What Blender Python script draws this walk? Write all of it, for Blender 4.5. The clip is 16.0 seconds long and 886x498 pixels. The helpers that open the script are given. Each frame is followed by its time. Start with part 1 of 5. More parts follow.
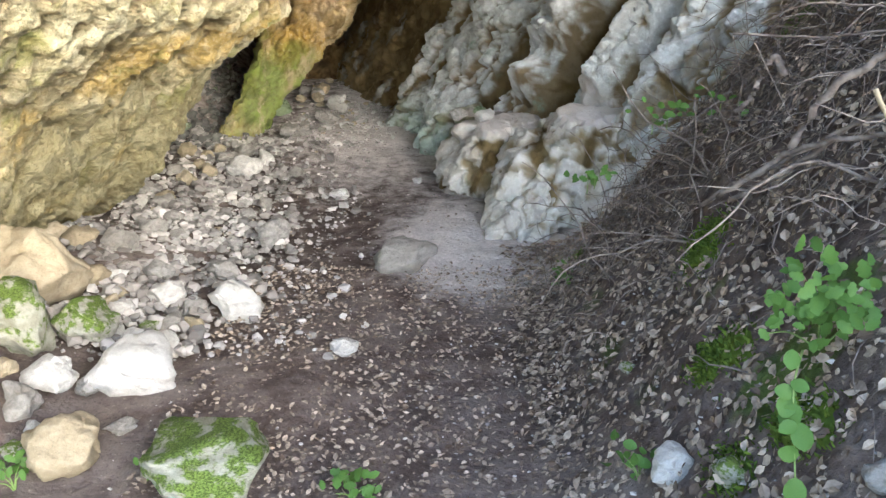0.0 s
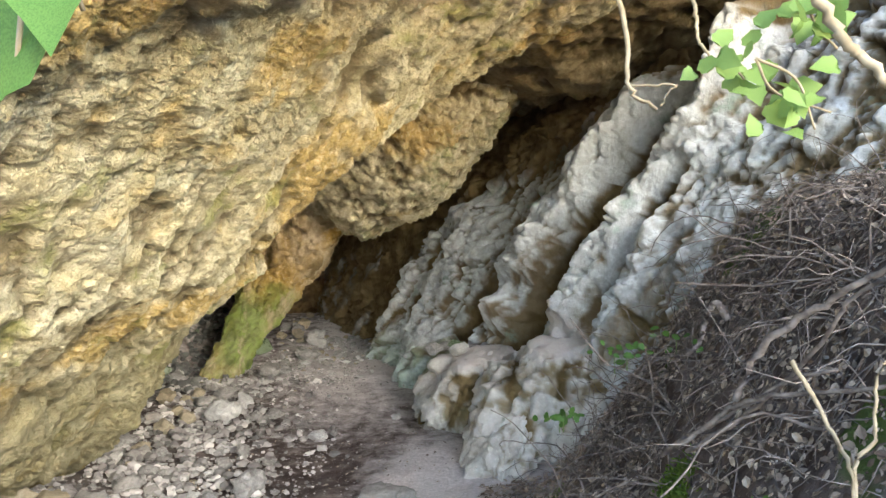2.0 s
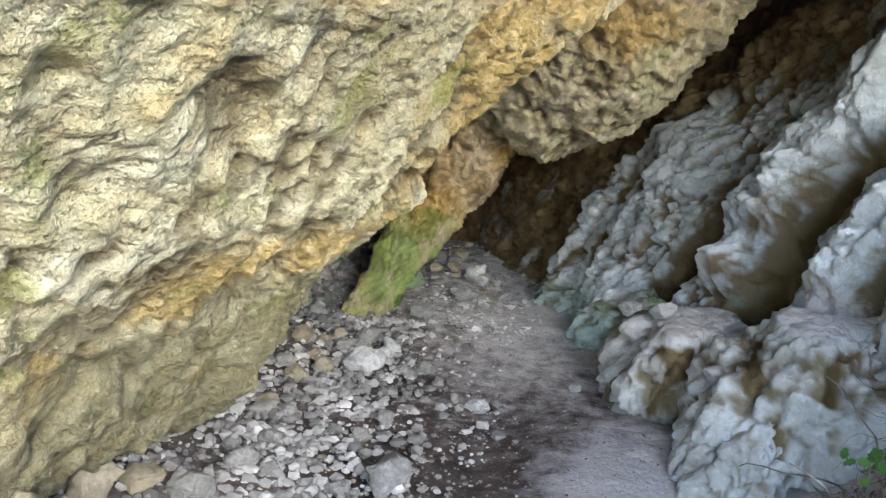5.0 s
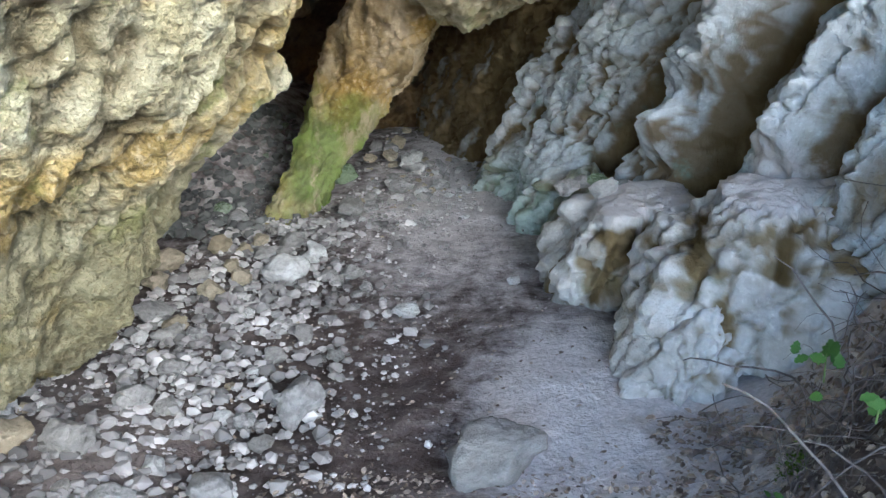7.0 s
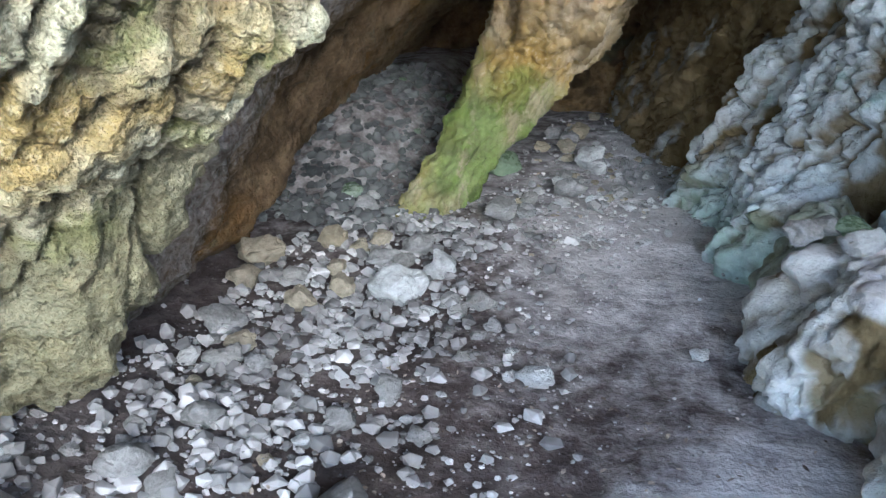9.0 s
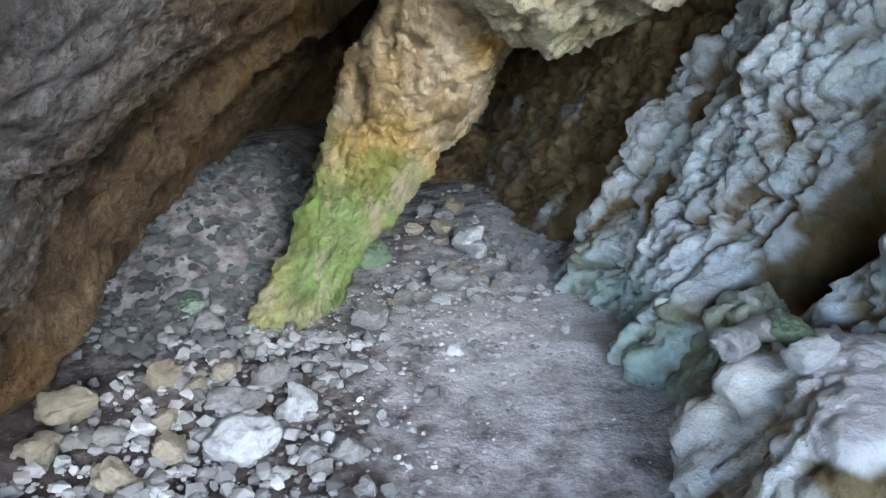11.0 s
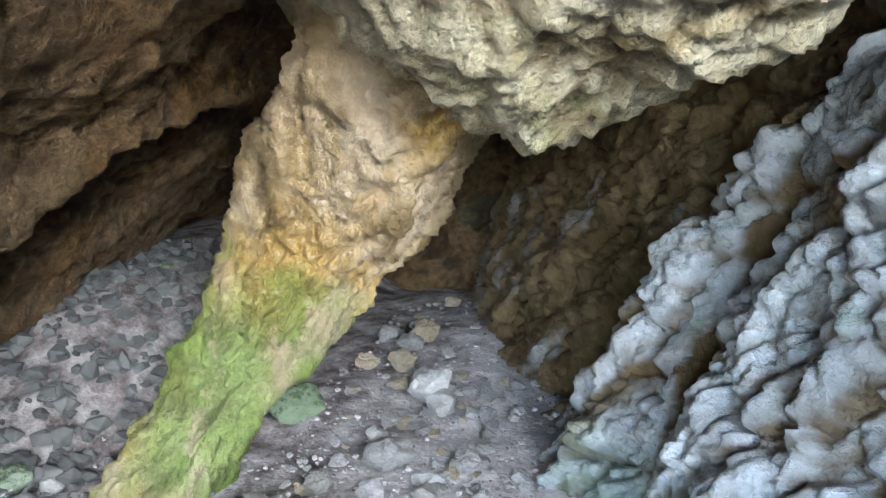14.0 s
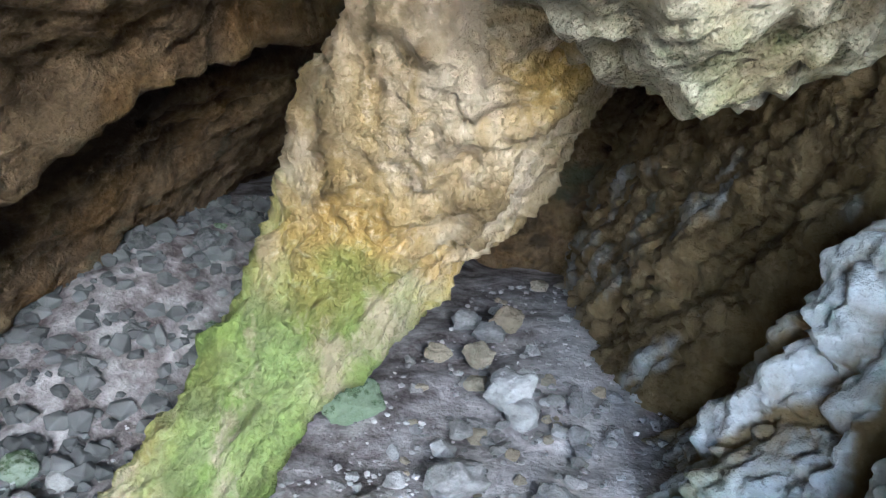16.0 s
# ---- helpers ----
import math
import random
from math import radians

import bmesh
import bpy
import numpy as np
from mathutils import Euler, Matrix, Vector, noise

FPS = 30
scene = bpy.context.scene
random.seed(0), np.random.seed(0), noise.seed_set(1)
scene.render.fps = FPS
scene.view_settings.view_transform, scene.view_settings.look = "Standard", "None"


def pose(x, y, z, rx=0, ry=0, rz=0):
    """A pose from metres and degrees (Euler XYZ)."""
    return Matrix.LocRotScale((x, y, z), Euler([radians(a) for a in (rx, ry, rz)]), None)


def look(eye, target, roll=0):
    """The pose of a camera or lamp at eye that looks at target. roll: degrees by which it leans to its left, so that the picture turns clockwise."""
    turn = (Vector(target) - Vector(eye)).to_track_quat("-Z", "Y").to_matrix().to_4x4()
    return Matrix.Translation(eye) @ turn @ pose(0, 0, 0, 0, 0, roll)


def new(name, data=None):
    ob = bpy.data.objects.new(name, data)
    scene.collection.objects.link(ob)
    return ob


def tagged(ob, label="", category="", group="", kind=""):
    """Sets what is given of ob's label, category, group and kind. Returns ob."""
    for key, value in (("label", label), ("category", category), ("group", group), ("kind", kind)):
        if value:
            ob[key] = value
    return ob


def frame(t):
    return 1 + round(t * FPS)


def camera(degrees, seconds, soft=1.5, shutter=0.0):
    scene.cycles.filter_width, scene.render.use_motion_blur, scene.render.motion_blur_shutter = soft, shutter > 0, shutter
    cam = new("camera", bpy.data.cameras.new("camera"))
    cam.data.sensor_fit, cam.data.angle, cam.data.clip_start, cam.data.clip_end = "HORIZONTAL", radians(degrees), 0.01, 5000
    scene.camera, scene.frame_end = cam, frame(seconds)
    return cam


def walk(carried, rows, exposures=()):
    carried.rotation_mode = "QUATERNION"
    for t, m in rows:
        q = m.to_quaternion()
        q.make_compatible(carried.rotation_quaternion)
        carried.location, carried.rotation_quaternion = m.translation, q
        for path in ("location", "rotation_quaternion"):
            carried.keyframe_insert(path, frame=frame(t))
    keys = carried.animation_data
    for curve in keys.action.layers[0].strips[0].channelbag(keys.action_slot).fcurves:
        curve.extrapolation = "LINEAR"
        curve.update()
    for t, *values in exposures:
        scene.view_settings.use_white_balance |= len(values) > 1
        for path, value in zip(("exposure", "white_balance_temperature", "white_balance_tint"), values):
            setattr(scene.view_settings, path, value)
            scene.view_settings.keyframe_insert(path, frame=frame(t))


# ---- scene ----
cam = camera(57.9, 16.0)
PATH = [
    (0, (0.03, 0.016, 1.343), (0.02, 1.902, 0.677), 0.4),
    (0.5, (0.067, -0.009, 1.409), (0.06, 1.931, 0.924), 0.4),
    (1, (0.106, -0.033, 1.465), (0.104, 1.939, 1.134), -0.4),
    (1.5, (0.118, -0.052, 1.501), (0.129, 1.938, 1.295), -0.9),
    (2, (0.095, -0.046, 1.484), (0.128, 1.948, 1.336), -2.3),
    (2.5, (0.034, 0.202, 1.423), (0.044, 2.195, 1.26), -2.4),
    (3, (-0.011, 0.501, 1.462), (-0.01, 2.496, 1.325), -3.0),
    (3.5, (-0.018, 0.702, 1.468), (-0.104, 2.686, 1.231), -0.4),
    (4, (-0.068, 0.823, 1.473), (-0.328, 2.786, 1.187), 0.7),
    (4.5, (-0.155, 0.951, 1.448), (-0.5, 2.896, 1.136), 1.0),
    (5, (-0.144, 1.037, 1.422), (-0.486, 2.979, 1.089), -0.2),
    (5.2, (-0.12, 1.089, 1.406), (-0.461, 3.028, 1.051), -0.5),
    (7.3, (0.023, 1.595, 1.326), (-0.244, 3.477, 0.703), -4.9),
    (7.5, (0.001, 1.701, 1.304), (-0.267, 3.582, 0.682), -3.6),
    (8, (-0.083, 2.035, 1.312), (-0.444, 3.888, 0.652), -4.4),
    (8.2, (-0.043, 2.167, 1.245), (-0.52, 3.992, 0.58), -3.6),
    (10.3, (-0.092, 2.829, 1.215), (-0.879, 4.559, 0.592), -0.5),
    (10.5, (-0.146, 2.915, 1.213), (-0.786, 4.716, 0.623), -1.8),
    (11, (-0.148, 3.103, 1.247), (-0.6, 4.979, 0.722), -4.2),
    (11.5, (-0.054, 3.276, 1.279), (-0.441, 5.187, 0.832), -5.5),
    (12, (-0.011, 3.452, 1.272), (-0.396, 5.36, 0.812), -4.6),
    (12.5, (0.0, 3.6, 1.27), (-0.379, 5.515, 0.837), -4.6),
    (13, (0.002, 3.788, 1.264), (-0.403, 5.704, 0.856), -2.6),
    (13.5, (-0.076, 3.991, 1.231), (-0.533, 5.908, 0.892), -2.0),
    (14, (-0.132, 4.186, 1.217), (-0.649, 6.089, 0.886), -1.8),
    (14.5, (-0.19, 4.331, 1.212), (-0.755, 6.222, 0.892), -1.7),
    (15, (-0.267, 4.437, 1.204), (-0.851, 6.325, 0.896), -3.3),
    (15.5, (-0.292, 4.541, 1.205), (-0.968, 6.396, 0.886), -0.7),
    (16, (-0.304, 4.644, 1.18), (-1.002, 6.471, 0.762), 1.0),
]
walk(cam, [(t, look(eye, target, roll)) for t, eye, target, roll in PATH],
     exposures=[(0.0, 3.12, 5800, 6), (1.5, 2.95, 5900, 6), (3.0, 2.88, 5600, 6), (5.0, 2.85, 5100, 5), (7.5, 2.95, 4800, 5), (10.5, 3.25, 4500, 5), (13.0, 3.65, 4700, 6), (16.0, 3.75, 4450, 6)])

# ---- light ----
world = bpy.data.worlds.new("world")
scene.world = world
world.use_nodes = True
wn = world.node_tree
sky = wn.nodes.new("ShaderNodeTexSky")
SUN_DIR = Vector((0.65, -0.93, 0.40)).normalized()
sky.sky_type = "NISHITA"
sky.sun_disc = False
sky.sun_elevation = math.asin(SUN_DIR.z)
sky.sun_rotation = math.atan2(SUN_DIR.x, SUN_DIR.y)
sky.altitude = 400
sky.dust_density = 2.0
wn.links.new(sky.outputs[0], wn.nodes["Background"].inputs[0])
wn.nodes["Background"].inputs[1].default_value = 0.15
sun_data = bpy.data.lights.new("sun", "SUN")
sun_data.energy = 0.26
sun_data.angle = radians(20)
sun_data.color = (1.0, 0.89, 0.70)
sun = new("sun", sun_data)
sun.matrix_world = look(SUN_DIR * 30, (0, 0, 0))


# ---- numeric noise ----
def hashed(ix, iy, iz, seed):
    h = (ix * 374761393 + iy * 668265263 + iz * 2147483647 + seed * 974711) & 0xFFFFFFFF
    h = ((h ^ (h >> 13)) * 1274126177) & 0xFFFFFFFF
    h = ((h ^ (h >> 16)) * 2246822519) & 0xFFFFFFFF
    return ((h ^ (h >> 15)) & 0xFFFFFF) / float(0x1000000)


def vnoise(p, scale, seed=0):
    """Smooth noise from -1 to 1 at the points p (n, 3)."""
    q = np.asarray(p, float) * scale
    i = np.floor(q).astype(np.int64)
    f = q - i
    f = f * f * f * (f * (f * 6 - 15) + 10)
    total = 0.0
    for a in (0, 1):
        for b in (0, 1):
            for c in (0, 1):
                w = (f[:, 0] if a else 1 - f[:, 0]) * (f[:, 1] if b else 1 - f[:, 1]) * (f[:, 2] if c else 1 - f[:, 2])
                total = total + w * hashed(i[:, 0] + a, i[:, 1] + b, i[:, 2] + c, seed)
    return total * 2 - 1


def fbm(p, scale, octaves=4, seed=0, gain=0.5):
    total, amp = 0.0, 1.0
    for o in range(octaves):
        total = total + amp * vnoise(p, scale * 2.03 ** o, seed + 17 * o)
        amp *= gain
    return total


def cells(p, scale, seed=0):
    """Distance to the nearest and second nearest scattered point, in cells."""
    q = np.asarray(p, float) * scale
    i = np.floor(q).astype(np.int64)
    best = np.full(len(q), 9.0)
    second = np.full(len(q), 9.0)
    for a in (-1, 0, 1):
        for b in (-1, 0, 1):
            for c in (-1, 0, 1):
                j = i + (a, b, c)
                o = np.stack([hashed(j[:, 0], j[:, 1], j[:, 2], seed + k) for k in (1, 2, 3)], 1)
                d = np.linalg.norm(j + o - q, axis=1)
                second = np.where(d < best, best, np.minimum(second, d))
                best = np.minimum(best, d)
    return best, second


def scales(p, scale, seed=0):
    """Overlapping scales: nearest and second distances and how far each place lies under its scale's middle."""
    q = np.asarray(p, float) * scale
    i = np.floor(q).astype(np.int64)
    best = np.full(len(q), 9.0)
    second = np.full(len(q), 9.0)
    drop = np.zeros(len(q))
    for a in (-1, 0, 1):
        for b in (-1, 0, 1):
            for c in (-1, 0, 1):
                j = i + (a, b, c)
                o = np.stack([hashed(j[:, 0], j[:, 1], j[:, 2], seed + k) for k in (1, 2, 3)], 1)
                v = j + o - q
                d = np.linalg.norm(v, axis=1)
                second = np.where(d < best, best, np.minimum(second, d))
                drop = np.where(d < best, v[:, 1], drop)
                best = np.minimum(best, d)
    return best, second, drop


def smooth(a, b, x):
    t = np.clip((np.asarray(x, float) - a) / (b - a), 0, 1)
    return t * t * (3 - 2 * t)


# ---- materials ----
def tree(name, rough=0.9):
    m = bpy.data.materials.new(name)
    m.use_nodes = True
    bsdf = m.node_tree.nodes["Principled BSDF"]
    bsdf.inputs["Roughness"].default_value = rough
    bsdf.inputs["Specular IOR Level"].default_value = 0.25
    return m, m.node_tree, bsdf


def node(nt, kind, **values):
    n = nt.nodes.new(kind)
    for key, value in values.items():
        n.inputs[key].default_value = value
    return n


def tex(nt, coord, scale, detail=4.0, rough=0.55, stretch=None, seed=0.0):
    mp = nt.nodes.new("ShaderNodeMapping")
    nt.links.new(coord, mp.inputs["Vector"])
    mp.inputs["Location"].default_value = (seed, seed * 1.7, seed * 0.6)
    if stretch:
        mp.inputs["Scale"].default_value = stretch
    n = node(nt, "ShaderNodeTexNoise", Scale=scale, Detail=detail, Roughness=rough)
    nt.links.new(mp.outputs[0], n.inputs["Vector"])
    return n.outputs["Fac"]


def ramp(nt, fac, lo, hi):
    n = nt.nodes.new("ShaderNodeMapRange")
    n.interpolation_type = "SMOOTHSTEP"
    n.inputs["From Min"].default_value = lo
    n.inputs["From Max"].default_value = hi
    nt.links.new(fac, n.inputs["Value"])
    return n.outputs[0]


def calc(nt, op, a, b):
    n = nt.nodes.new("ShaderNodeMath")
    n.operation = op
    for i, v in enumerate((a, b)):
        if isinstance(v, (int, float)):
            n.inputs[i].default_value = v
        else:
            nt.links.new(v, n.inputs[i])
    return n.outputs[0]


def mixed(nt, fac, a, b, blend="MIX"):
    n = nt.nodes.new("ShaderNodeMix")
    n.data_type = "RGBA"
    n.blend_type = blend
    for sock, v in ((n.inputs[0], fac), (n.inputs[6], a), (n.inputs[7], b)):
        if isinstance(v, (int, float)):
            sock.default_value = v
        elif isinstance(v, tuple):
            sock.default_value = (*v, 1)
        else:
            nt.links.new(v, sock)
    return n.outputs[2]


def bumped(nt, bsdf, pairs):
    last = None
    for height, strength, distance in pairs:
        b = nt.nodes.new("ShaderNodeBump")
        b.inputs["Strength"].default_value = strength
        b.inputs["Distance"].default_value = distance
        nt.links.new(height, b.inputs["Height"])
        if last:
            nt.links.new(last, b.inputs["Normal"])
        last = b.outputs[0]
    nt.links.new(last, bsdf.inputs["Normal"])


def position(nt):
    return nt.nodes.new("ShaderNodeNewGeometry").outputs["Position"]


def rock_material(name, pale, mid, ochre, crevice, moss=None, moss_range=(0.55, 0.7), ochre_range=(0.52, 0.68), stretch=None, grain=1.0, speckle=1.0, earth_shade=((0.10, 0.070, 0.028), (0.20, 0.145, 0.07))):
    m, nt, bsdf = tree(name, 0.92)
    pos = position(nt)
    big = tex(nt, pos, 1.7, 5, 0.6, stretch, 3.1)
    med = tex(nt, pos, 6.5, 5, 0.6, stretch, 7.7)
    fine = tex(nt, pos, 34, 5, 0.65, None, 1.3)
    speck = tex(nt, pos, 130, 3, 0.6, None, 5.1)
    col = mixed(nt, ramp(nt, med, 0.36, 0.64), mid, pale)
    col = mixed(nt, ramp(nt, big, *ochre_range), col, ochre)
    col = mixed(nt, calc(nt, "MULTIPLY", ramp(nt, fine, 0.50, 0.72), 0.45), col, tuple(min(1, c * 1.35) for c in pale))
    col = mixed(nt, calc(nt, "MULTIPLY", ramp(nt, fine, 0.50, 0.32), 0.55 * speckle), col, crevice)
    col = mixed(nt, calc(nt, "MULTIPLY", ramp(nt, speck, 0.46, 0.34), 0.22 * speckle), col, crevice)
    # Low relief takes the crevice colour: shade painted into hollows along with ochre mineral.
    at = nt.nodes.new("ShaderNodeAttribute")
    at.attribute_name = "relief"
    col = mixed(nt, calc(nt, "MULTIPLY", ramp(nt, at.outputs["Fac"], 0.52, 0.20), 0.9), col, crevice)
    if moss:
        g = tex(nt, pos, 3.1, 6, 0.65, None, 12.4)
        col = mixed(nt, calc(nt, "MULTIPLY", ramp(nt, g, *moss_range), 0.7), col, moss)
    # Brown earth tone, which also carries painted shade.
    at4 = nt.nodes.new("ShaderNodeAttribute")
    at4.attribute_name = "earth_shade"
    brown = mixed(nt, ramp(nt, med, 0.38, 0.64), *earth_shade)
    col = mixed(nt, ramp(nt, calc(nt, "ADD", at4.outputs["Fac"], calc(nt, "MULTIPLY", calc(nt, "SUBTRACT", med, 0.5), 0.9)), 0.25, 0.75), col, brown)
    at2 = nt.nodes.new("ShaderNodeAttribute")
    at2.attribute_name = "stain"
    at2_fac = calc(nt, "MULTIPLY", at2.outputs["Fac"], ramp(nt, calc(nt, "ADD", at2.outputs["Fac"], calc(nt, "SUBTRACT", med, 0.5)), 0.15, 0.65))
    if moss:
        gm = mixed(nt, ramp(nt, tex(nt, pos, 11, 4, 0.6, None, 8.8), 0.36, 0.62), tuple(0.7 * c for c in moss), tuple(min(1, 1.45 * c) for c in moss))
        gm = mixed(nt, calc(nt, "MULTIPLY", ramp(nt, tex(nt, pos, 7, 5, 0.6, stretch, 4.4), 0.54, 0.66), 0.75), gm, tuple(0.75 * c for c in pale))
        col = mixed(nt, calc(nt, "MULTIPLY", at2_fac, 0.82), col, gm)
    at3 = nt.nodes.new("ShaderNodeAttribute")
    at3.attribute_name = "dust"
    col = mixed(nt, ramp(nt, calc(nt, "ADD", at3.outputs["Fac"], calc(nt, "MULTIPLY", calc(nt, "SUBTRACT", fine, 0.5), 0.6)), 0.25, 0.75), col, (0.60, 0.55, 0.52))
    nt.links.new(col, bsdf.inputs["Base Color"])
    vor = node(nt, "ShaderNodeTexVoronoi", Scale=38.0)
    nt.links.new(pos, vor.inputs["Vector"])
    bumped(nt, bsdf, [(fine, 0.85 * grain, 0.025), (speck, 0.6 * grain, 0.008), (vor.outputs["Distance"], 0.12 * grain, -0.012), (tex(nt, pos, 16, 4, 0.6, stretch, 2.2), 0.7 * grain, 0.03)])
    return m


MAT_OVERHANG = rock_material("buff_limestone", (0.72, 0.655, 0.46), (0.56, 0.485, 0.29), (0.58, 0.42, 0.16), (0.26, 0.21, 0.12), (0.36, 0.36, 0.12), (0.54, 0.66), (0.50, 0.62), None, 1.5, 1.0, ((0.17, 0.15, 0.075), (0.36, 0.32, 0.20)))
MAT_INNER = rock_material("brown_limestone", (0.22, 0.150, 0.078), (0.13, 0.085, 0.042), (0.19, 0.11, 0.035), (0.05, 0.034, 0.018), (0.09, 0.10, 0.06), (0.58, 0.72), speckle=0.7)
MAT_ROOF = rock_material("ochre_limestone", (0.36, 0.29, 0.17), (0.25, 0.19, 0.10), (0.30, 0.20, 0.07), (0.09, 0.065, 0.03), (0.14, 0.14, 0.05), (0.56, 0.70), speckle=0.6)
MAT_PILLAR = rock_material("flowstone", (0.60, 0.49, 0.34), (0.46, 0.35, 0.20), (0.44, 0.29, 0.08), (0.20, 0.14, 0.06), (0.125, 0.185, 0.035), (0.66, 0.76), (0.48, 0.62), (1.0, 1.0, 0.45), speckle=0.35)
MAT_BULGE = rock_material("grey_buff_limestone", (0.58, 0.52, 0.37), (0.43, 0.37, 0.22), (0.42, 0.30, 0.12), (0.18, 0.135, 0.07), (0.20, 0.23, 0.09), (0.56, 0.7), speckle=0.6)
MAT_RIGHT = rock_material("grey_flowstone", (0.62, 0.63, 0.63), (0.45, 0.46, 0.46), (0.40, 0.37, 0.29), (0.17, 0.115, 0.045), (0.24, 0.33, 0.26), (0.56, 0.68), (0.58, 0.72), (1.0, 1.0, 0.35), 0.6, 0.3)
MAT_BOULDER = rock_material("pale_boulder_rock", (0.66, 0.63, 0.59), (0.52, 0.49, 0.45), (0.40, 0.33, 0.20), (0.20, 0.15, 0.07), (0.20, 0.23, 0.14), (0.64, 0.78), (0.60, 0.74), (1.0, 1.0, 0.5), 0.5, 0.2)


def ground_material():
    m, nt, bsdf = tree("cave_soil", 0.95)
    pos = position(nt)
    big = tex(nt, pos, 1.3, 4, 0.6, None, 2.0)
    med = tex(nt, pos, 9, 5, 0.65, None, 4.0)
    fine = tex(nt, pos, 60, 4, 0.65, None, 9.0)
    col = mixed(nt, ramp(nt, med, 0.35, 0.65), (0.082, 0.060, 0.053), (0.175, 0.138, 0.122))
    col = mixed(nt, calc(nt, "MULTIPLY", ramp(nt, big, 0.5, 0.65), 0.6), col, (0.21, 0.175, 0.16))
    col = mixed(nt, ramp(nt, fine, 0.60, 0.72), col, (0.30, 0.26, 0.22))
    col = mixed(nt, calc(nt, "MULTIPLY", ramp(nt, fine, 0.45, 0.30), 0.6), col, (0.045, 0.032, 0.026))
    at = nt.nodes.new("ShaderNodeAttribute")
    at.attribute_name = "dust"
    powder = mixed(nt, ramp(nt, fine, 0.35, 0.7), (0.58, 0.53, 0.51), (0.74, 0.68, 0.66))
    col = mixed(nt, ramp(nt, calc(nt, "ADD", at.outputs["Fac"], calc(nt, "MULTIPLY", calc(nt, "SUBTRACT", med, 0.5), 1.2)), 0.15, 0.85), col, powder)
    moss = nt.nodes.new("ShaderNodeAttribute")
    moss.attribute_name = "stain"
    col = mixed(nt, calc(nt, "MULTIPLY", ramp(nt, calc(nt, "ADD", moss.outputs["Fac"], calc(nt, "SUBTRACT", med, 0.5)), 0.35, 0.7), 0.85), col, (0.07, 0.11, 0.02))
    nt.links.new(col, bsdf.inputs["Base Color"])
    bumped(nt, bsdf, [(fine, 0.6, 0.012), (med, 0.6, 0.04)])
    return m


MAT_GROUND = ground_material()


def stone_material(name, a, b, stain, moss=None, moss_lo=0.55):
    m, nt, bsdf = tree(name, 0.9)
    co = nt.nodes.new("ShaderNodeTexCoord").outputs["Object"]
    rnd = nt.nodes.new("ShaderNodeObjectInfo").outputs["Random"]
    med = tex(nt, co, 9, 5, 0.62, None, 1.0)
    fine = tex(nt, co, 70, 4, 0.65, None, 3.0)
    col = mixed(nt, ramp(nt, med, 0.35, 0.65), a, b)
    col = mixed(nt, calc(nt, "MULTIPLY", rnd, 0.55), col, stain)
    col = mixed(nt, calc(nt, "MULTIPLY", ramp(nt, fine, 0.55, 0.75), 0.5), col, tuple(min(1, 1.4 * c) for c in b))
    col = mixed(nt, calc(nt, "MULTIPLY", ramp(nt, fine, 0.45, 0.28), 0.5), col, tuple(0.45 * c for c in a))
    if moss:
        nz = nt.nodes.new("ShaderNodeSeparateXYZ")
        nt.links.new(nt.nodes.new("ShaderNodeNewGeometry").outputs["Normal"], nz.inputs[0])
        g = tex(nt, co, 7, 5, 0.65, None, 6.0)
        col = mixed(nt, ramp(nt, calc(nt, "ADD", g, calc(nt, "MULTIPLY", nz.outputs[2], 0.12)), moss_lo, moss_lo + 0.12), col, mixed(nt, ramp(nt, fine, 0.4, 0.62), tuple(0.5 * c for c in moss), tuple(1.4 * c for c in moss)))
    nt.links.new(col, bsdf.inputs["Base Color"])
    bumped(nt, bsdf, [(fine, 0.6, 0.006), (med, 0.5, 0.02)])
    return m


STONE = {
    "white": stone_material("white_stone", (0.48, 0.465, 0.445), (0.64, 0.62, 0.60), (0.44, 0.41, 0.37)),
    "grey": stone_material("grey_stone", (0.26, 0.245, 0.235), (0.38, 0.36, 0.345), (0.30, 0.27, 0.23)),
    # Grey stone again, coloured darker for the shaded slope.
    "shaded": stone_material("shaded_stone", (0.12, 0.115, 0.11), (0.21, 0.20, 0.19), (0.15, 0.15, 0.13)),
    "buff": stone_material("buff_stone", (0.32, 0.27, 0.195), (0.43, 0.37, 0.275), (0.34, 0.27, 0.17)),
    "mossy": stone_material("mossy_stone", (0.25, 0.24, 0.20), (0.38, 0.37, 0.33), (0.26, 0.26, 0.17), (0.12, 0.17, 0.035), 0.50),
    "green": stone_material("algae_stone", (0.24, 0.27, 0.20), (0.32, 0.36, 0.28), (0.18, 0.25, 0.12), (0.13, 0.17, 0.085), 0.54),
}
WORDS = {"shaded": "shade-darkened grey", "white": "chalky white", "grey": "dusty grey", "buff": "buff yellow", "mossy": "green mossy", "green": "algae-green"}


